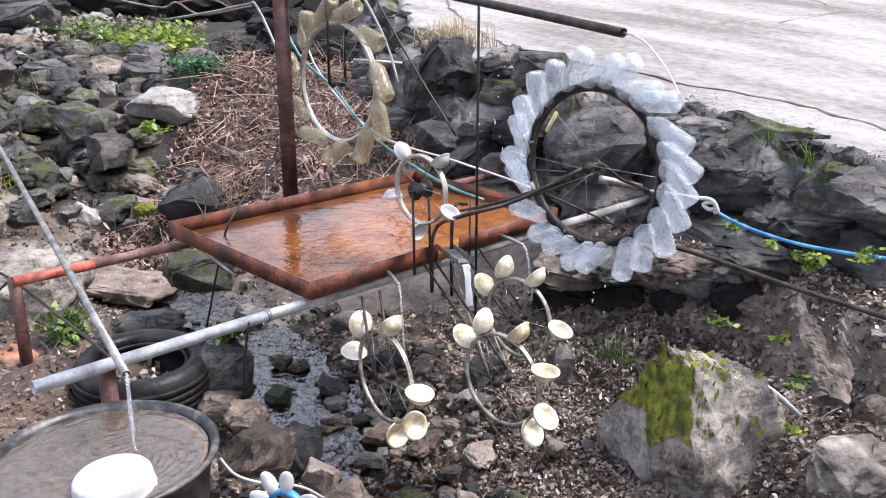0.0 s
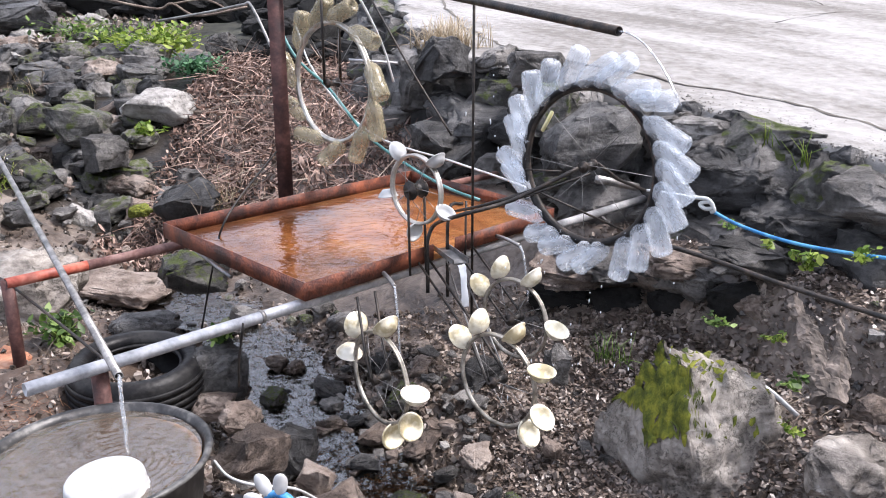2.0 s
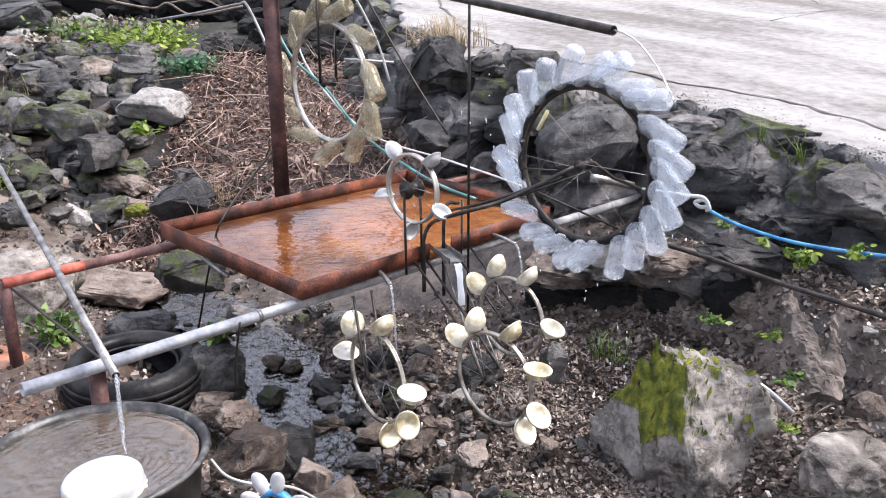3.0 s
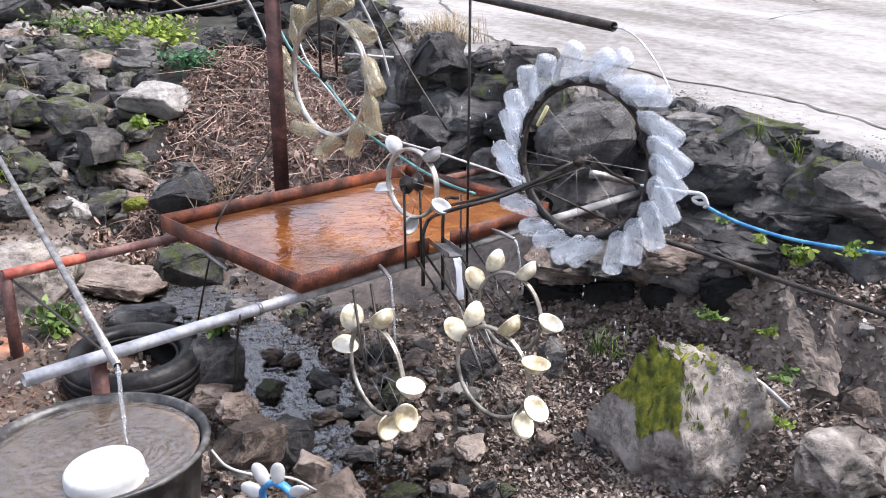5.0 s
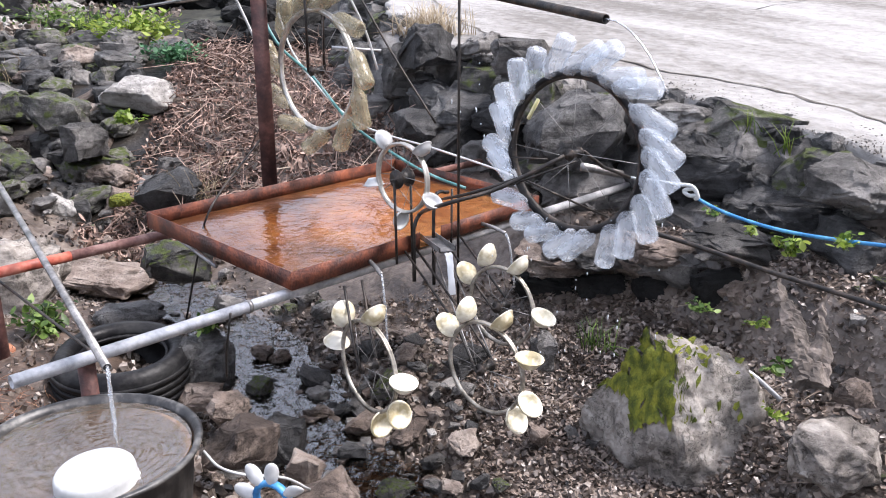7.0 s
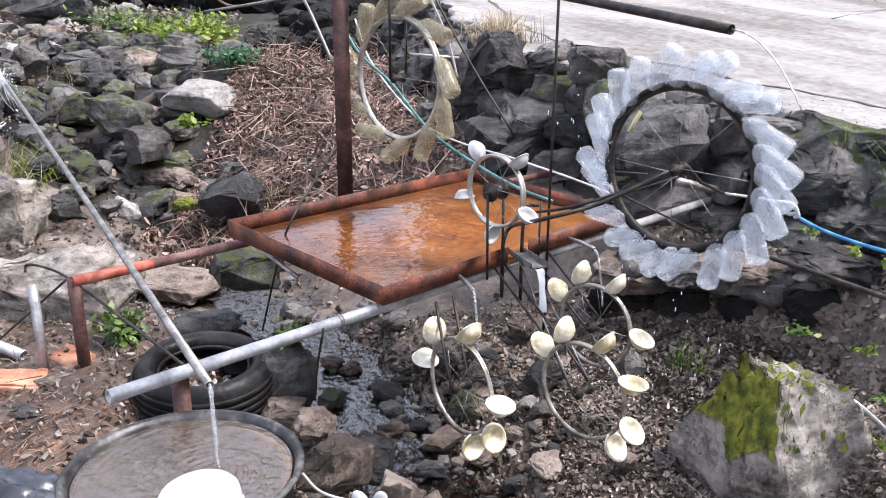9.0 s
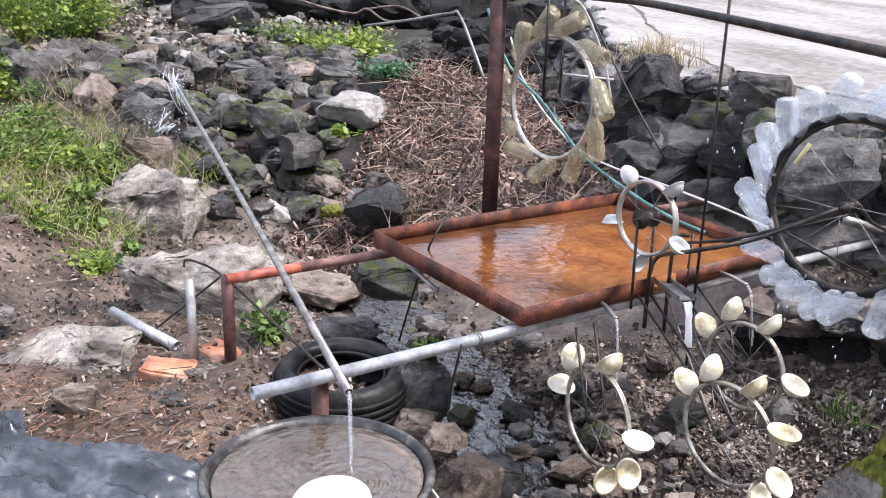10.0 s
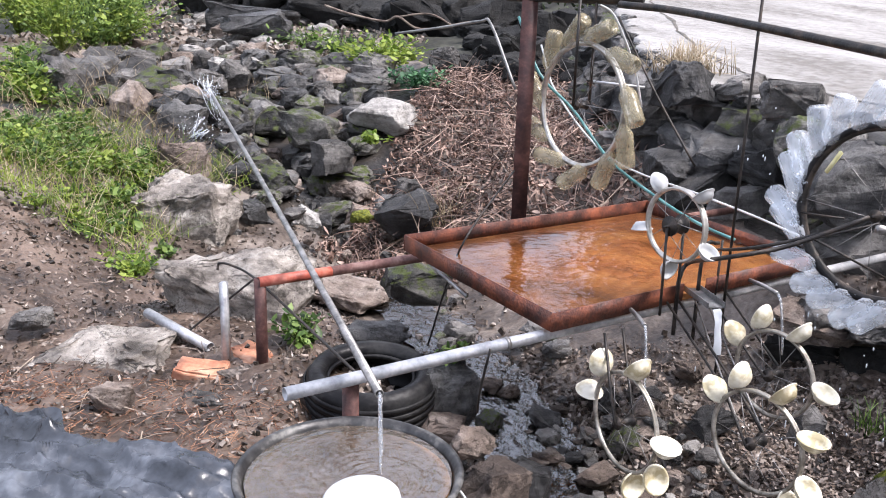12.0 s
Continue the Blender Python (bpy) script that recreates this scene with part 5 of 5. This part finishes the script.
        return o
    return tagged(o, label, category, kind=kind)


def region(x0, x1, y0, y1, test=None):
    def pick(r):
        x, y = r.uniform(x0, x1), r.uniform(y0, y1)
        if test and not test(x, y, r):
            return None
        return x, y, zat(x, y)
    return pick


def off_road(x, y, r):
    d_, _ = along(ROAD_EDGE, np.array([x]), np.array([y]))
    return d_[0] > 0.12


def dry(x, y, r):
    d_, _ = along(STREAM, np.array([x]), np.array([y]))
    return off_road(x, y, r) and abs(d_[0]) > 0.16 + 0.1 * r.rand()


flakes("leaf_litter", 20000, region(0.1, 1.9, 1.8, 3.4, dry), 0.03, M_LITTER, "brown dead leaves strewn over the dirt slope", "leaf litter", seed=2)
flakes("leaf_litter", 11000, region(-0.9, 0.9, 1.9, 3.8, off_road), 0.027, M_LITTER, "wet brown leaves among the stream stones", "leaf litter", seed=3)
flakes("leaf_litter", 15000, region(-1.95, 0.2, 4.5, 7.7, off_road), 0.068, M_PINK, "heap of dry pinkish-brown leaves on the bank", "leaf litter", lift=0.04, tilt=0.9, shape=0.36, seed=4, curl=0.5)
flakes("leaf_litter", 9000, region(-3.6, -1.0, 1.5, 4.4, dry), 0.03, M_LITTER, "crumbled brown leaves on the earth bank", "leaf litter", seed=5, lift=0.008, shape=0.35)


def chips(name, n, place, size, material, label, seed):
    r = np.random.RandomState(seed)
    verts, faces_ = [], []
    for _ in range(n):
        p = place(r)
        if p is None:
            continue
        s = size * r.uniform(0.4, 1.4)
        m = Euler((r.uniform(0, 6), r.uniform(0, 6), r.uniform(0, 6))).to_matrix()
        i0 = len(verts)
        k = r.uniform(0.45, 1.0, (8, 3))
        for q in range(8):
            c = Vector(((1 - 2 * (q & 1)) * k[q][0], (1 - (q & 2)) * k[q][1] * 0.75, (1 - (q & 4) // 2) * k[q][2] * 0.5))
            verts.append(tuple(Vector(p) + m @ (c * s * 0.75) + Vector((0, 0, s * 0.25))))
        for f_ in ((0, 2, 3, 1), (4, 5, 7, 6), (0, 1, 5, 4), (2, 6, 7, 3), (0, 4, 6, 2), (1, 3, 7, 5)):
            faces_.append(tuple(i0 + a for a in f_))
    me_ = bpy.data.meshes.new(name)
    me_.from_pydata(verts, [], faces_)
    me_.materials.append(material)
    return tagged(new(name, me_), label, "gravel", kind="stuff")


M_CHIPS = mat("stone_chips", [(0.06, 0.047, 0.038), (0.16, 0.128, 0.104), (0.29, 0.245, 0.208)], 0.4, 6, 0.2, island=0.7)
M_WETCHIP = mat("wet_pebbles", [(0.045, 0.036, 0.03), (0.14, 0.112, 0.092), (0.27, 0.23, 0.2)], 0.36, 6, 0.3, island=0.7)
M_MUDCHIP = mat("muddy_chips", [(0.02, 0.016, 0.013), (0.06, 0.048, 0.038), (0.15, 0.125, 0.105)], 0.5, 6, 0.2, island=0.6)
chips("gravel", 3400, region(-1.3, 2.0, 1.8, 3.8, dry), 0.017, M_CHIPS, "wet gravel and stone chips in the stream bed", 8)
chips("gravel", 2600, region(-1.1, 1.2, 1.8, 3.4, off_road), 0.021, M_WETCHIP, "wet brown pebbles and rubble in the stream", 18)
chips("gravel", 2600, region(-3.2, -0.9, 3.2, 5.8, off_road), 0.018, M_MUDCHIP, "gravel round the pool below the wall", 9)
chips("gravel", 700, lambda r: (lambda x, y: (x, y, zat(x, y) + 0.035))(r.uniform(-0.55, 0.2), r.uniform(1.45, 2.15)), 0.024, M_WETCHIP, "wet brown rubble at the near edge of the stream", 21)


chips("gravel", 2600, region(-6.4, -2.4, 7.2, 11.0), 0.045, M_CHIPS, "loose stones of the stream bed above the wall", 24)


def edge_grit(r):
    i_ = r.randint(20, len(edge_path) - 40)
    t_ = (edge_path[i_ + 1] - edge_path[i_ - 1]).normalized()
    c_ = edge_path[i_].lerp(edge_path[i_ + 1], r.rand()) + Vector((t_.y, -t_.x, 0)) * (abs(r.normal(0, 0.14)) - 0.05)
    return c_.x, c_.y, road_z(c_.y) - 0.004


def stream_spot(r):
    t_ = r.uniform(2.6, 6.3)
    i_ = int(t_)
    (ax, ay), (bx, by) = STREAM[i_], STREAM[i_ + 1]
    return ax + (bx - ax) * (t_ - i_) + r.normal(0.06, 0.2), ay + (by - ay) * (t_ - i_) + r.normal(0.06, 0.18)


M_GRIT = mat("road_grit", [(0.09, 0.08, 0.07), (0.2, 0.185, 0.17), (0.34, 0.325, 0.31)], 0.8, 6, 0.2, island=0.6)
chips("gravel", 2600, edge_grit, 0.006, M_GRIT, "dirt and grit along the crumbling road edge", 15)
chips("gravel", 2400, lambda r: (lambda x, y: (x, y, zat(x, y) + 0.014))(*stream_spot(r)), 0.02, M_WETCHIP, "wet dark pebbles breaking the stream water", 23)
chips("gravel", 700, region(-3.2, -1.1, 1.6, 3.6), 0.014, M_MUDCHIP, "clods and broken stones on the earth bank", 19)
chips("gravel", 900, region(-3.2, -1.0, 1.5, 3.4), 0.01, M_CHIPS, "small stones on the earth bank", 10)


def sticks(name, n, place, length, r0, material, label, category, seed, rise=0.3, bend=0.15, lift=0.02):
    r = np.random.RandomState(seed)
    verts, faces_ = [], []
    for _ in range(n):
        p = place(r)
        if p is None:
            continue
        L_ = length * r.uniform(0.4, 1.3)
        az, el = r.uniform(0, 6.28), r.normal(0, rise) if rise < 1 else r.uniform(0.8, 1.5)
        d_ = Vector((math.cos(az) * math.cos(el), math.sin(az) * math.cos(el), math.sin(el)))
        sd_ = d_.orthogonal().normalized()
        up_ = d_.cross(sd_)
        k_ = Vector((r.normal(0, bend), r.normal(0, bend), -abs(r.normal(0, bend)))) * L_
        base_ = Vector(p) + Vector((0, 0, lift * r.uniform(0, 2)))
        i0 = len(verts)
        for j in range(4):
            t = j / 3
            c = base_ + d_ * L_ * t + k_ * t * t
            rr_ = r0 * (1 - 0.7 * t)
            for a in range(3):
                verts.append(tuple(c + rr_ * (math.cos(2.094 * a) * sd_ + math.sin(2.094 * a) * up_)))
        for j in range(3):
            for a in range(3):
                b_ = (a + 1) % 3
                faces_.append((i0 + 3 * j + a, i0 + 3 * j + b_, i0 + 3 * j + 3 + b_, i0 + 3 * j + 3 + a))
    me_ = bpy.data.meshes.new(name)
    me_.from_pydata(verts, [], faces_)
    me_.materials.append(material)
    return tagged(new(name, me_), label, category, kind="stuff")


sticks("dry_stalks", 2600, region(-1.9, 0.1, 4.6, 7.4, off_road), 0.2, 0.0045, M_PINK, "dry pale stalks matted in the leaf heap", "dry stalks", 16, 0.5, 0.25, 0.06)
sticks("twigs", 420, region(-1.7, 0.1, 4.6, 7.4, off_road), 0.35, 0.005, M_TWIG, "thin grey twigs tangled in the leaf heap", "twigs", 11, 0.35, 0.2, 0.05)
sticks("twigs", 160, region(0.2, 2.1, 1.8, 3.6, off_road), 0.12, 0.003, M_TWIG, "small twigs on the dirt slope", "twigs", 12, 0.2)
sticks("twigs", 260, region(-3.4, -1.1, 1.6, 3.8), 0.12, 0.0025, M_TWIG, "small twigs on the earth bank", "twigs", 13, 0.2)
sticks("needles", 1400, region(-2.4, -1.05, 1.9, 2.35), 0.05, 0.0012, mat("red_needles", [(0.12, 0.05, 0.03), (0.24, 0.11, 0.06), (0.36, 0.2, 0.12)], 0.7, 6, 0.1, island=0.6), "reddish dry needles beside the plastic sheet", "needles", 17, 0.25, 0.1, 0.01)
sticks("dry_grass", 700, region(-3.7, -2.5, 3.5, 4.9), 0.2, 0.0022, M_BLOND, "pale dry stalks among the weeds of the bank", "dry grass", 51, 2, 0.5)
sticks("grass_blades", 1500, region(-3.7, -2.45, 3.4, 4.9), 0.17, 0.0026, M_LIME, "long yellow-green grass blades on the bank", "grass", 52, 2, 0.5)
sticks("dry_grass", 900, region(-4.8, -3.1, 4.2, 7.0), 0.2, 0.0025, M_STRAW, "dry straw-coloured grass on the earth bank", "dry grass", 14, 2, 0.4)


def tuft(name, at, n, length, material, label, category="grass", spread=0.08, r0=0.0025, lean=0.5):
    t_ = thing(name, label, category, Matrix.Translation(at))
    r = np.random.RandomState(int(abs(at[0]) * 1000) + n)
    bm = bmesh.new()
    for _ in range(n):
        a, e = r.uniform(0, 6.28), abs(r.normal(0, lean))
        d_ = Vector((math.cos(a) * math.sin(e), math.sin(a) * math.sin(e), math.cos(e)))
        L_ = length * r.uniform(0.5, 1.15)
        b_ = Vector((r.normal(0, spread), r.normal(0, spread), 0))
        tube([b_, b_ + d_ * L_ * 0.5, b_ + d_ * L_ + Vector((d_.x, d_.y, -0.4)) * L_ * 0.25], r0, 3, bm, r_end=r0 * 0.3)
    part("blade", bm, material, t_)["kind"] = "stuff"
    return t_


tuft("grass_tuft", (0.06, 5.2, 1.27), 260, 0.2, M_BLOND, "dry blond grass tuft at the road edge", spread=0.09, r0=0.003)
tuft("grass_tuft", (0.605, 2.765, 0.336), 26, 0.12, M_LEAF, "green grass tuft beside the boulder", spread=0.03, lean=0.8)
tuft("grass_tuft", (1.331, 3.064, 0.969), 9, 0.15, M_LIME, "thin yellow-green grass in the rock bank", spread=0.03, lean=0.4)
tuft("grass_tuft", (1.302, 3.304, 1.010), 7, 0.1, M_LIME, "thin yellow-green grass in the rock bank", spread=0.03, lean=0.4)
tuft("grass_tuft", (-1.351, 5.113, 0.293), 40, 0.3, M_STRAW, "dry hanging grass on the leaf bank", spread=0.06, lean=0.9)


def weed(name, at, n, size, leaf, material, label, category="plant", seed=1, flat=0.6):
    """A leafy plant: thin stems with leaves along them."""
    w = thing(name, label, category, Matrix.Translation(at))
    r = np.random.RandomState(seed)
    bm = bmesh.new()
    spots = []
    for _ in range(max(3, n // 7)):
        a, e = r.uniform(0, 6.28), r.uniform(0.1, 1.2)
        tip = Vector((math.cos(a) * math.sin(e), math.sin(a) * math.sin(e), math.cos(e) * flat + 0.1)) * size * r.uniform(0.5, 1.1)
        tube([(0, 0, 0), tip * 0.5 + Vector((0, 0, size * 0.08)), tip], leaf * 0.04, 3, bm)
        for _k in range(7):
            spots.append(tip * r.uniform(0.35, 1.05) + Vector((r.normal(0, 0.1), r.normal(0, 0.1), r.normal(0, 0.06))) * size)
    part("stem", bm, material, w)["kind"] = "stuff"
    it = iter(spots)
    flakes("foliage", len(spots), lambda r2: tuple(next(it)), leaf, material, "", "", lift=0.0, tilt=0.55, shape=0.62, curl=0.15, seed=seed, parent=w)
    return w


weed("bush", (-2.47, 7.5, zat(-2.47, 7.5) + 0.02), 700, 0.55, 0.075, M_LIME, "bright lime-green leafy bush on the wall", "bush", 21, 0.45)
weed("bush", (-2.95, 7.9, zat(-2.95, 7.9)), 260, 0.4, 0.06, M_LEAF, "green leafy plants above the wall", "bush", 22, 0.4)
weed("bush", (-3.4, 8.2, zat(-3.4, 8.2)), 260, 0.45, 0.06, M_LEAF, "green leafy plants above the wall", "bush", 23, 0.4)
weed("fern", (-1.95, 6.9, zat(-1.95, 6.9) + 0.05), 420, 0.34, 0.06, M_FERN, "blue-green feathery plant on the leaf bank", "fern", 24, 0.5)
weed("weed", (*(-1.299, 2.716, 0.455)[:2], zat(-1.3, 2.75)), 150, 0.16, 0.05, M_LEAF, "leafy green weeds under the red pipe", "weed", 25)
weed("weed", (1.167, 2.570, 0.741), 60, 0.1, 0.04, M_LIME, "small yellow-green weed on the dirt slope", "weed", 26)
weed("weed", (0.976, 2.772, 0.467), 40, 0.07, 0.035, M_LEAF, "small green weed behind the boulder", "weed", 27)
weed("weed", (1.104, 2.401, 0.407), 45, 0.08, 0.035, M_LEAF, "small green weed beside the stick", "weed", 28)
weed("weed", (1.094, 2.567, 0.498), 36, 0.07, 0.03, M_LIME, "small yellow-green weed on the dirt slope", "weed", 29)
weed("weed", (1.138, 2.807, 0.734), 36, 0.07, 0.03, M_LIME, "small yellow-green weed on the ledge", "weed", 30)
weed("weed", (1.073, 3.002, 0.750), 36, 0.07, 0.03, M_LEAF, "small green weed on the ledge", "weed", 31)
weed("weed", (1.291, 2.468, 0.793), 50, 0.1, 0.03, M_LIME, "small yellow-green weed on the ledge", "weed", 32)
weed("weed", (1.054, 2.311, 0.309), 30, 0.06, 0.03, M_LIME, "tiny yellow-green weed in leaf litter", "weed", 33)
weed("weed", (-2.048, 2.899, 0.555), 130, 0.2, 0.04, M_LIME, "yellow-green weeds on bare earth", "weed", 34)
weed("weed", (-1.947, 5.600, 0.676), 80, 0.14, 0.06, M_LIME, "yellow-green weed on the leaf bank", "weed", 35)
weed("weed", (-0.715, 2.582, 0.491), 70, 0.1, 0.04, M_LEAF, "green weed beside the tyre", "weed", 36)

# thick weeds and shrubs of the bank
wr_ = random.Random(5)


def bank_weeds(n, a, b, c, d, size, leaf, leaves, mats, label, seed, name="weed", flat=0.6):
    """Weeds spread over a four-cornered patch of the bank."""
    a, b, c, d = (Vector(q[:2]) for q in (a, b, c, d))
    for k in range(n):
        u, v = wr_.random(), wr_.random()
        p = a.lerp(b, u).lerp(d.lerp(c, u), v)
        weed(name, (p.x, p.y, zat(p.x, p.y)), leaves, size * wr_.uniform(0.7, 1.3), leaf, wr_.choice(mats), label, name, seed + k, flat)


bank_weeds(30, (-3.812, 4.350, 0.801), (-3.468, 4.884, 0.766), (-2.998, 4.256, 0.576), (-3.412, 3.849, 0.716), 0.2, 0.042, 190, [M_LEAF, M_LIME, M_LEAF], "leafy green weeds crowding the earth bank", 100)
bank_weeds(14, (-3.374, 4.621, 0.721), (-3.075, 4.876, 0.665), (-2.674, 3.943, 0.451), (-2.817, 3.868, 0.517), 0.16, 0.045, 80, [M_LIME, M_LEAF], "straggling yellow-green weeds on the bank", 150)
bank_weeds(14, (-4.843, 5.644, 1.026), (-4.989, 6.352, 1.064), (-3.916, 5.128, 0.877), (-4.170, 4.803, 0.898), 0.26, 0.055, 120, [M_LEAF, M_LIME], "green leafy weeds on the bank", 180)
bank_weeds(22, (-8.331, 9.949, 1.341), (-6.692, 10.134, 1.388), (-5.059, 7.694, 1.042), (-5.185, 6.069, 1.071), 0.62, 0.06, 600, [M_LEAF, M_LIME, M_LIME], "dense leafy green shrub on the bank", 210, "shrub", 1.1)
bank_weeds(18, (-3.311, 3.973, 0.671), (-3.023, 4.441, 0.605), (-2.629, 3.894, 0.436), (-2.632, 3.143, 0.550), 0.17, 0.045, 90, [M_LIME, M_LEAF, M_LEAF], "straggling green weeds hanging down the bank", 270)
bank_weeds(7, (-2.427, 3.355, 0.431), (-2.465, 3.853, 0.371), (-2.244, 3.417, 0.349), (-2.309, 3.168, 0.396), 0.1, 0.04, 60, [M_LIME, M_LEAF], "small yellow-green weeds on bare earth", 240)

# ---- waterfall ----
def fall(lip, foot, n, spread, r0, label, throw=0.12):
    """A loose bundle of thin threads of falling water."""
    f_ = thing("waterfall", label, "waterfall", kind="structure")
    lip, foot = Vector(lip), Vector(foot)
    q = random.Random(int(n * 100 + lip.x * 10))
    for k in range(n):
        a = lip + Vector((q.gauss(0, spread * 0.8), q.gauss(0, 0.02), q.gauss(0, 0.015)))
        b = foot + Vector((q.gauss(0, spread), q.gauss(0, 0.04), q.gauss(0, 0.03)))
        pts_ = [a.lerp(b, t) + Vector((0, -throw * t * (1 - t) * 1.2, (a.z - b.z) * (t - t * t) * 0.3)) for t in (i / 9 for i in range(10))]
        bm_ = tube(pts_, r0 * q.uniform(0.5, 1.3), 5, r_end=r0 * 0.7)
        for v in bm_.verts:
            v.co += 0.03 * noise.noise_vector(v.co * 7) + 0.008 * noise.noise_vector(v.co * 30)
        part("water_thread", bm_, W_WHITE if k % 3 == 0 else W_JET, f_)
    for k in range(n * 7):
        c_ = lip.lerp(foot, q.random()) + Vector((q.gauss(0, spread * 1.4), q.gauss(0, 0.05), q.gauss(0, 0.05)))
        bm_ = bmesh.new()
        bmesh.ops.create_icosphere(bm_, subdivisions=1, radius=q.uniform(0.002, 0.006), matrix=Matrix.Translation(c_))
        part("drop", bm_, W_WHITE, f_)


fall((-3.17, 5.62, 1.065), (-2.92, 5.36, 0.83), 16, 0.05, 0.0018, "white water spilling over the stone wall")
fall((-3.03, 5.2, 0.86), (-3.03, 5.12, 0.63), 12, 0.05, 0.0017, "thin white waterfall between dark stones")
fall((-2.95, 5.15, 0.76), (-3.08, 5.1, 0.62), 14, 0.03, 0.004, "white water curling round a mossy stone", 0.02)
fall((-2.63, 4.95, 0.58), (-2.56, 4.8, 0.42), 9, 0.03, 0.0022, "thin white trickle down the stones")
rock("rock", 91, (-2.960, 5.548, 0.785), (0.36, 0.26, 0.3), 0, M_DARK, "dark wet rock behind the fall")
rock("rock", 92, (-3.174, 5.259, 0.771), (0.46, 0.24, 0.38), 0, M_DARK, "dark wet rock beside the fall")
rock("rock", 93, (-2.873, 5.213, 0.569), (0.34, 0.26, 0.32), 0, M_MOSSY, "round mossy rock under the fall")
rock("rock", 94, (-3.598, 5.975, 1.016), (0.36, 0.26, 0.2), 0, M_DARK, "dark pointed rock at the fall's lip")
bm = bmesh.new()
pv = [[bm.verts.new((-3.2 + 1.9 * i / 24, 4.35 + 1.2 * j / 16, 0.075 + 0.004 * noise.noise((i * 0.5, j * 0.5, 1)))) for i in range(25)] for j in range(17)]
for j in range(16):
    for i in range(24):
        bm.faces.new((pv[j][i], pv[j][i + 1], pv[j + 1][i + 1], pv[j + 1][i]))
solo("water", bm, W_STREAM, "shallow pool at the foot of the stone wall", "pool", kind="structure")

# stones of the upper stream bed
pl = []
for k in range(240):
    y = rng.uniform(7.4, 12.5)
    x = -3.9 - 0.35 * (y - 7.6) + rng.gauss(0, 0.55)
    s = rng.choice([0.1, 0.14, 0.18, 0.24, 0.32])
    pl.append((x, y, zat(x, y) + s * 0.12, s, 0.55))
scatter("upper_streambed", "grey stones in the stream above the wall", "stream bed", pl, [M_PALE, M_GREY, M_PALE, M_BROWN])

# rocks at the wood's edge, the wood's shade put into their colour
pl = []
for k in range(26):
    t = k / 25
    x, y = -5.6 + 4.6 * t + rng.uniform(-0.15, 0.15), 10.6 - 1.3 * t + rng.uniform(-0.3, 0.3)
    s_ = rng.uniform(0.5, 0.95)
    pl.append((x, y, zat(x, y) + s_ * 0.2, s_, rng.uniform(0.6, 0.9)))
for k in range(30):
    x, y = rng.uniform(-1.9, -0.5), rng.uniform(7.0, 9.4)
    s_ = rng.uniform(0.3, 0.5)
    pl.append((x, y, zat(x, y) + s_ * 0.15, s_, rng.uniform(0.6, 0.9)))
scatter("shade_black_bank", "rocks at the wood's edge, coloured black for its shade", "rock bank", pl, [M_SHADEROCK])

# bare vines at the wood's edge
vine = thing("vine", "thin bare vines hanging across the dark bank", "vine")
rod([(-3.530, 9.007, 1.569), (-3.211, 8.907, 1.491), (-2.843, 8.919, 1.427), (-2.675, 8.864, 1.478), (-2.422, 8.825, 1.362), (-1.904, 8.738, 1.447)], 0.012, M_TWIG, vine, "stem", n=5)
rod([(-2.675, 8.864, 1.478), (-2.341, 8.848, 1.516), (-2.091, 8.801, 1.412)], 0.009, M_TWIG, vine, "stem", n=5)


def tree(at, h, r0, seed):
    t_ = thing("tree", "dark-barked tree on the shaded slope", "tree", Matrix.Translation(at), group="trees on the slope")
    r = np.random.RandomState(seed)
    top = Vector((r.normal(0, 0.3), r.normal(0, 0.3), h))
    part("trunk", tube(smooth_path([(0, 0, -0.3), (0.05, 0, h * 0.3), top * 0.7, top], 5), r0, 10, r_end=r0 * 0.3), M_TWIG, t_)
    tips = []
    for k in range(7):
        a = r.uniform(0, 6.28)
        b0_ = top * r.uniform(0.5, 0.95)
        e_ = b0_ + Vector((math.cos(a) * 1.4, math.sin(a) * 1.4, r.uniform(0.3, 1.1)))
        part("limb", tube([b0_, b0_.lerp(e_, 0.5) + Vector((0, 0, 0.15)), e_], r0 * 0.3, 6, r_end=r0 * 0.08), M_TWIG, t_)
        tips += [b0_.lerp(e_, q) for q in (0.5, 0.75, 1.0)]
    flakes("crown", 2600, lambda q: tuple(tips[q.randint(len(tips))] + Vector(q.normal(0, 0.42, 3))), 0.16, M_LEAF, "", "", tilt=1.0, shape=0.6, seed=seed, parent=t_)


for k, (x, y, h, r0) in enumerate(((-6.9, 12.4, 5.5, 0.14), (-5.4, 13.4, 5, 0.13), (-8.4, 9.5, 5.5, 0.14))):
    tree((x, y, zat(x, y)), h, r0, 300 + k)
# leaf green darkened so the undergrowth looks shaded by the wood
flakes("undergrowth", 4200, region(-8, 0, 10.4, 14), 0.12, mat("shade_dimmed_leaf", [(0.012, 0.022, 0.01), (0.03, 0.05, 0.018), (0.06, 0.09, 0.03)], 0.7, 3, 0.1, island=0.6), "green undergrowth on the slope, coloured dark for the wood's shade", "undergrowth", lift=0.15, tilt=0.9, seed=41)

# ---- true size: every mesh and every place of the plan grows by the same factor ----
for me_ in bpy.data.meshes:
    me_.transform(Matrix.Scale(TRUE, 4))
for ob_ in scene.objects:
    if ob_.type in ("MESH", "EMPTY"):
        m_ = ob_.matrix_basis.copy()
        m_.translation *= TRUE
        ob_.matrix_basis = m_
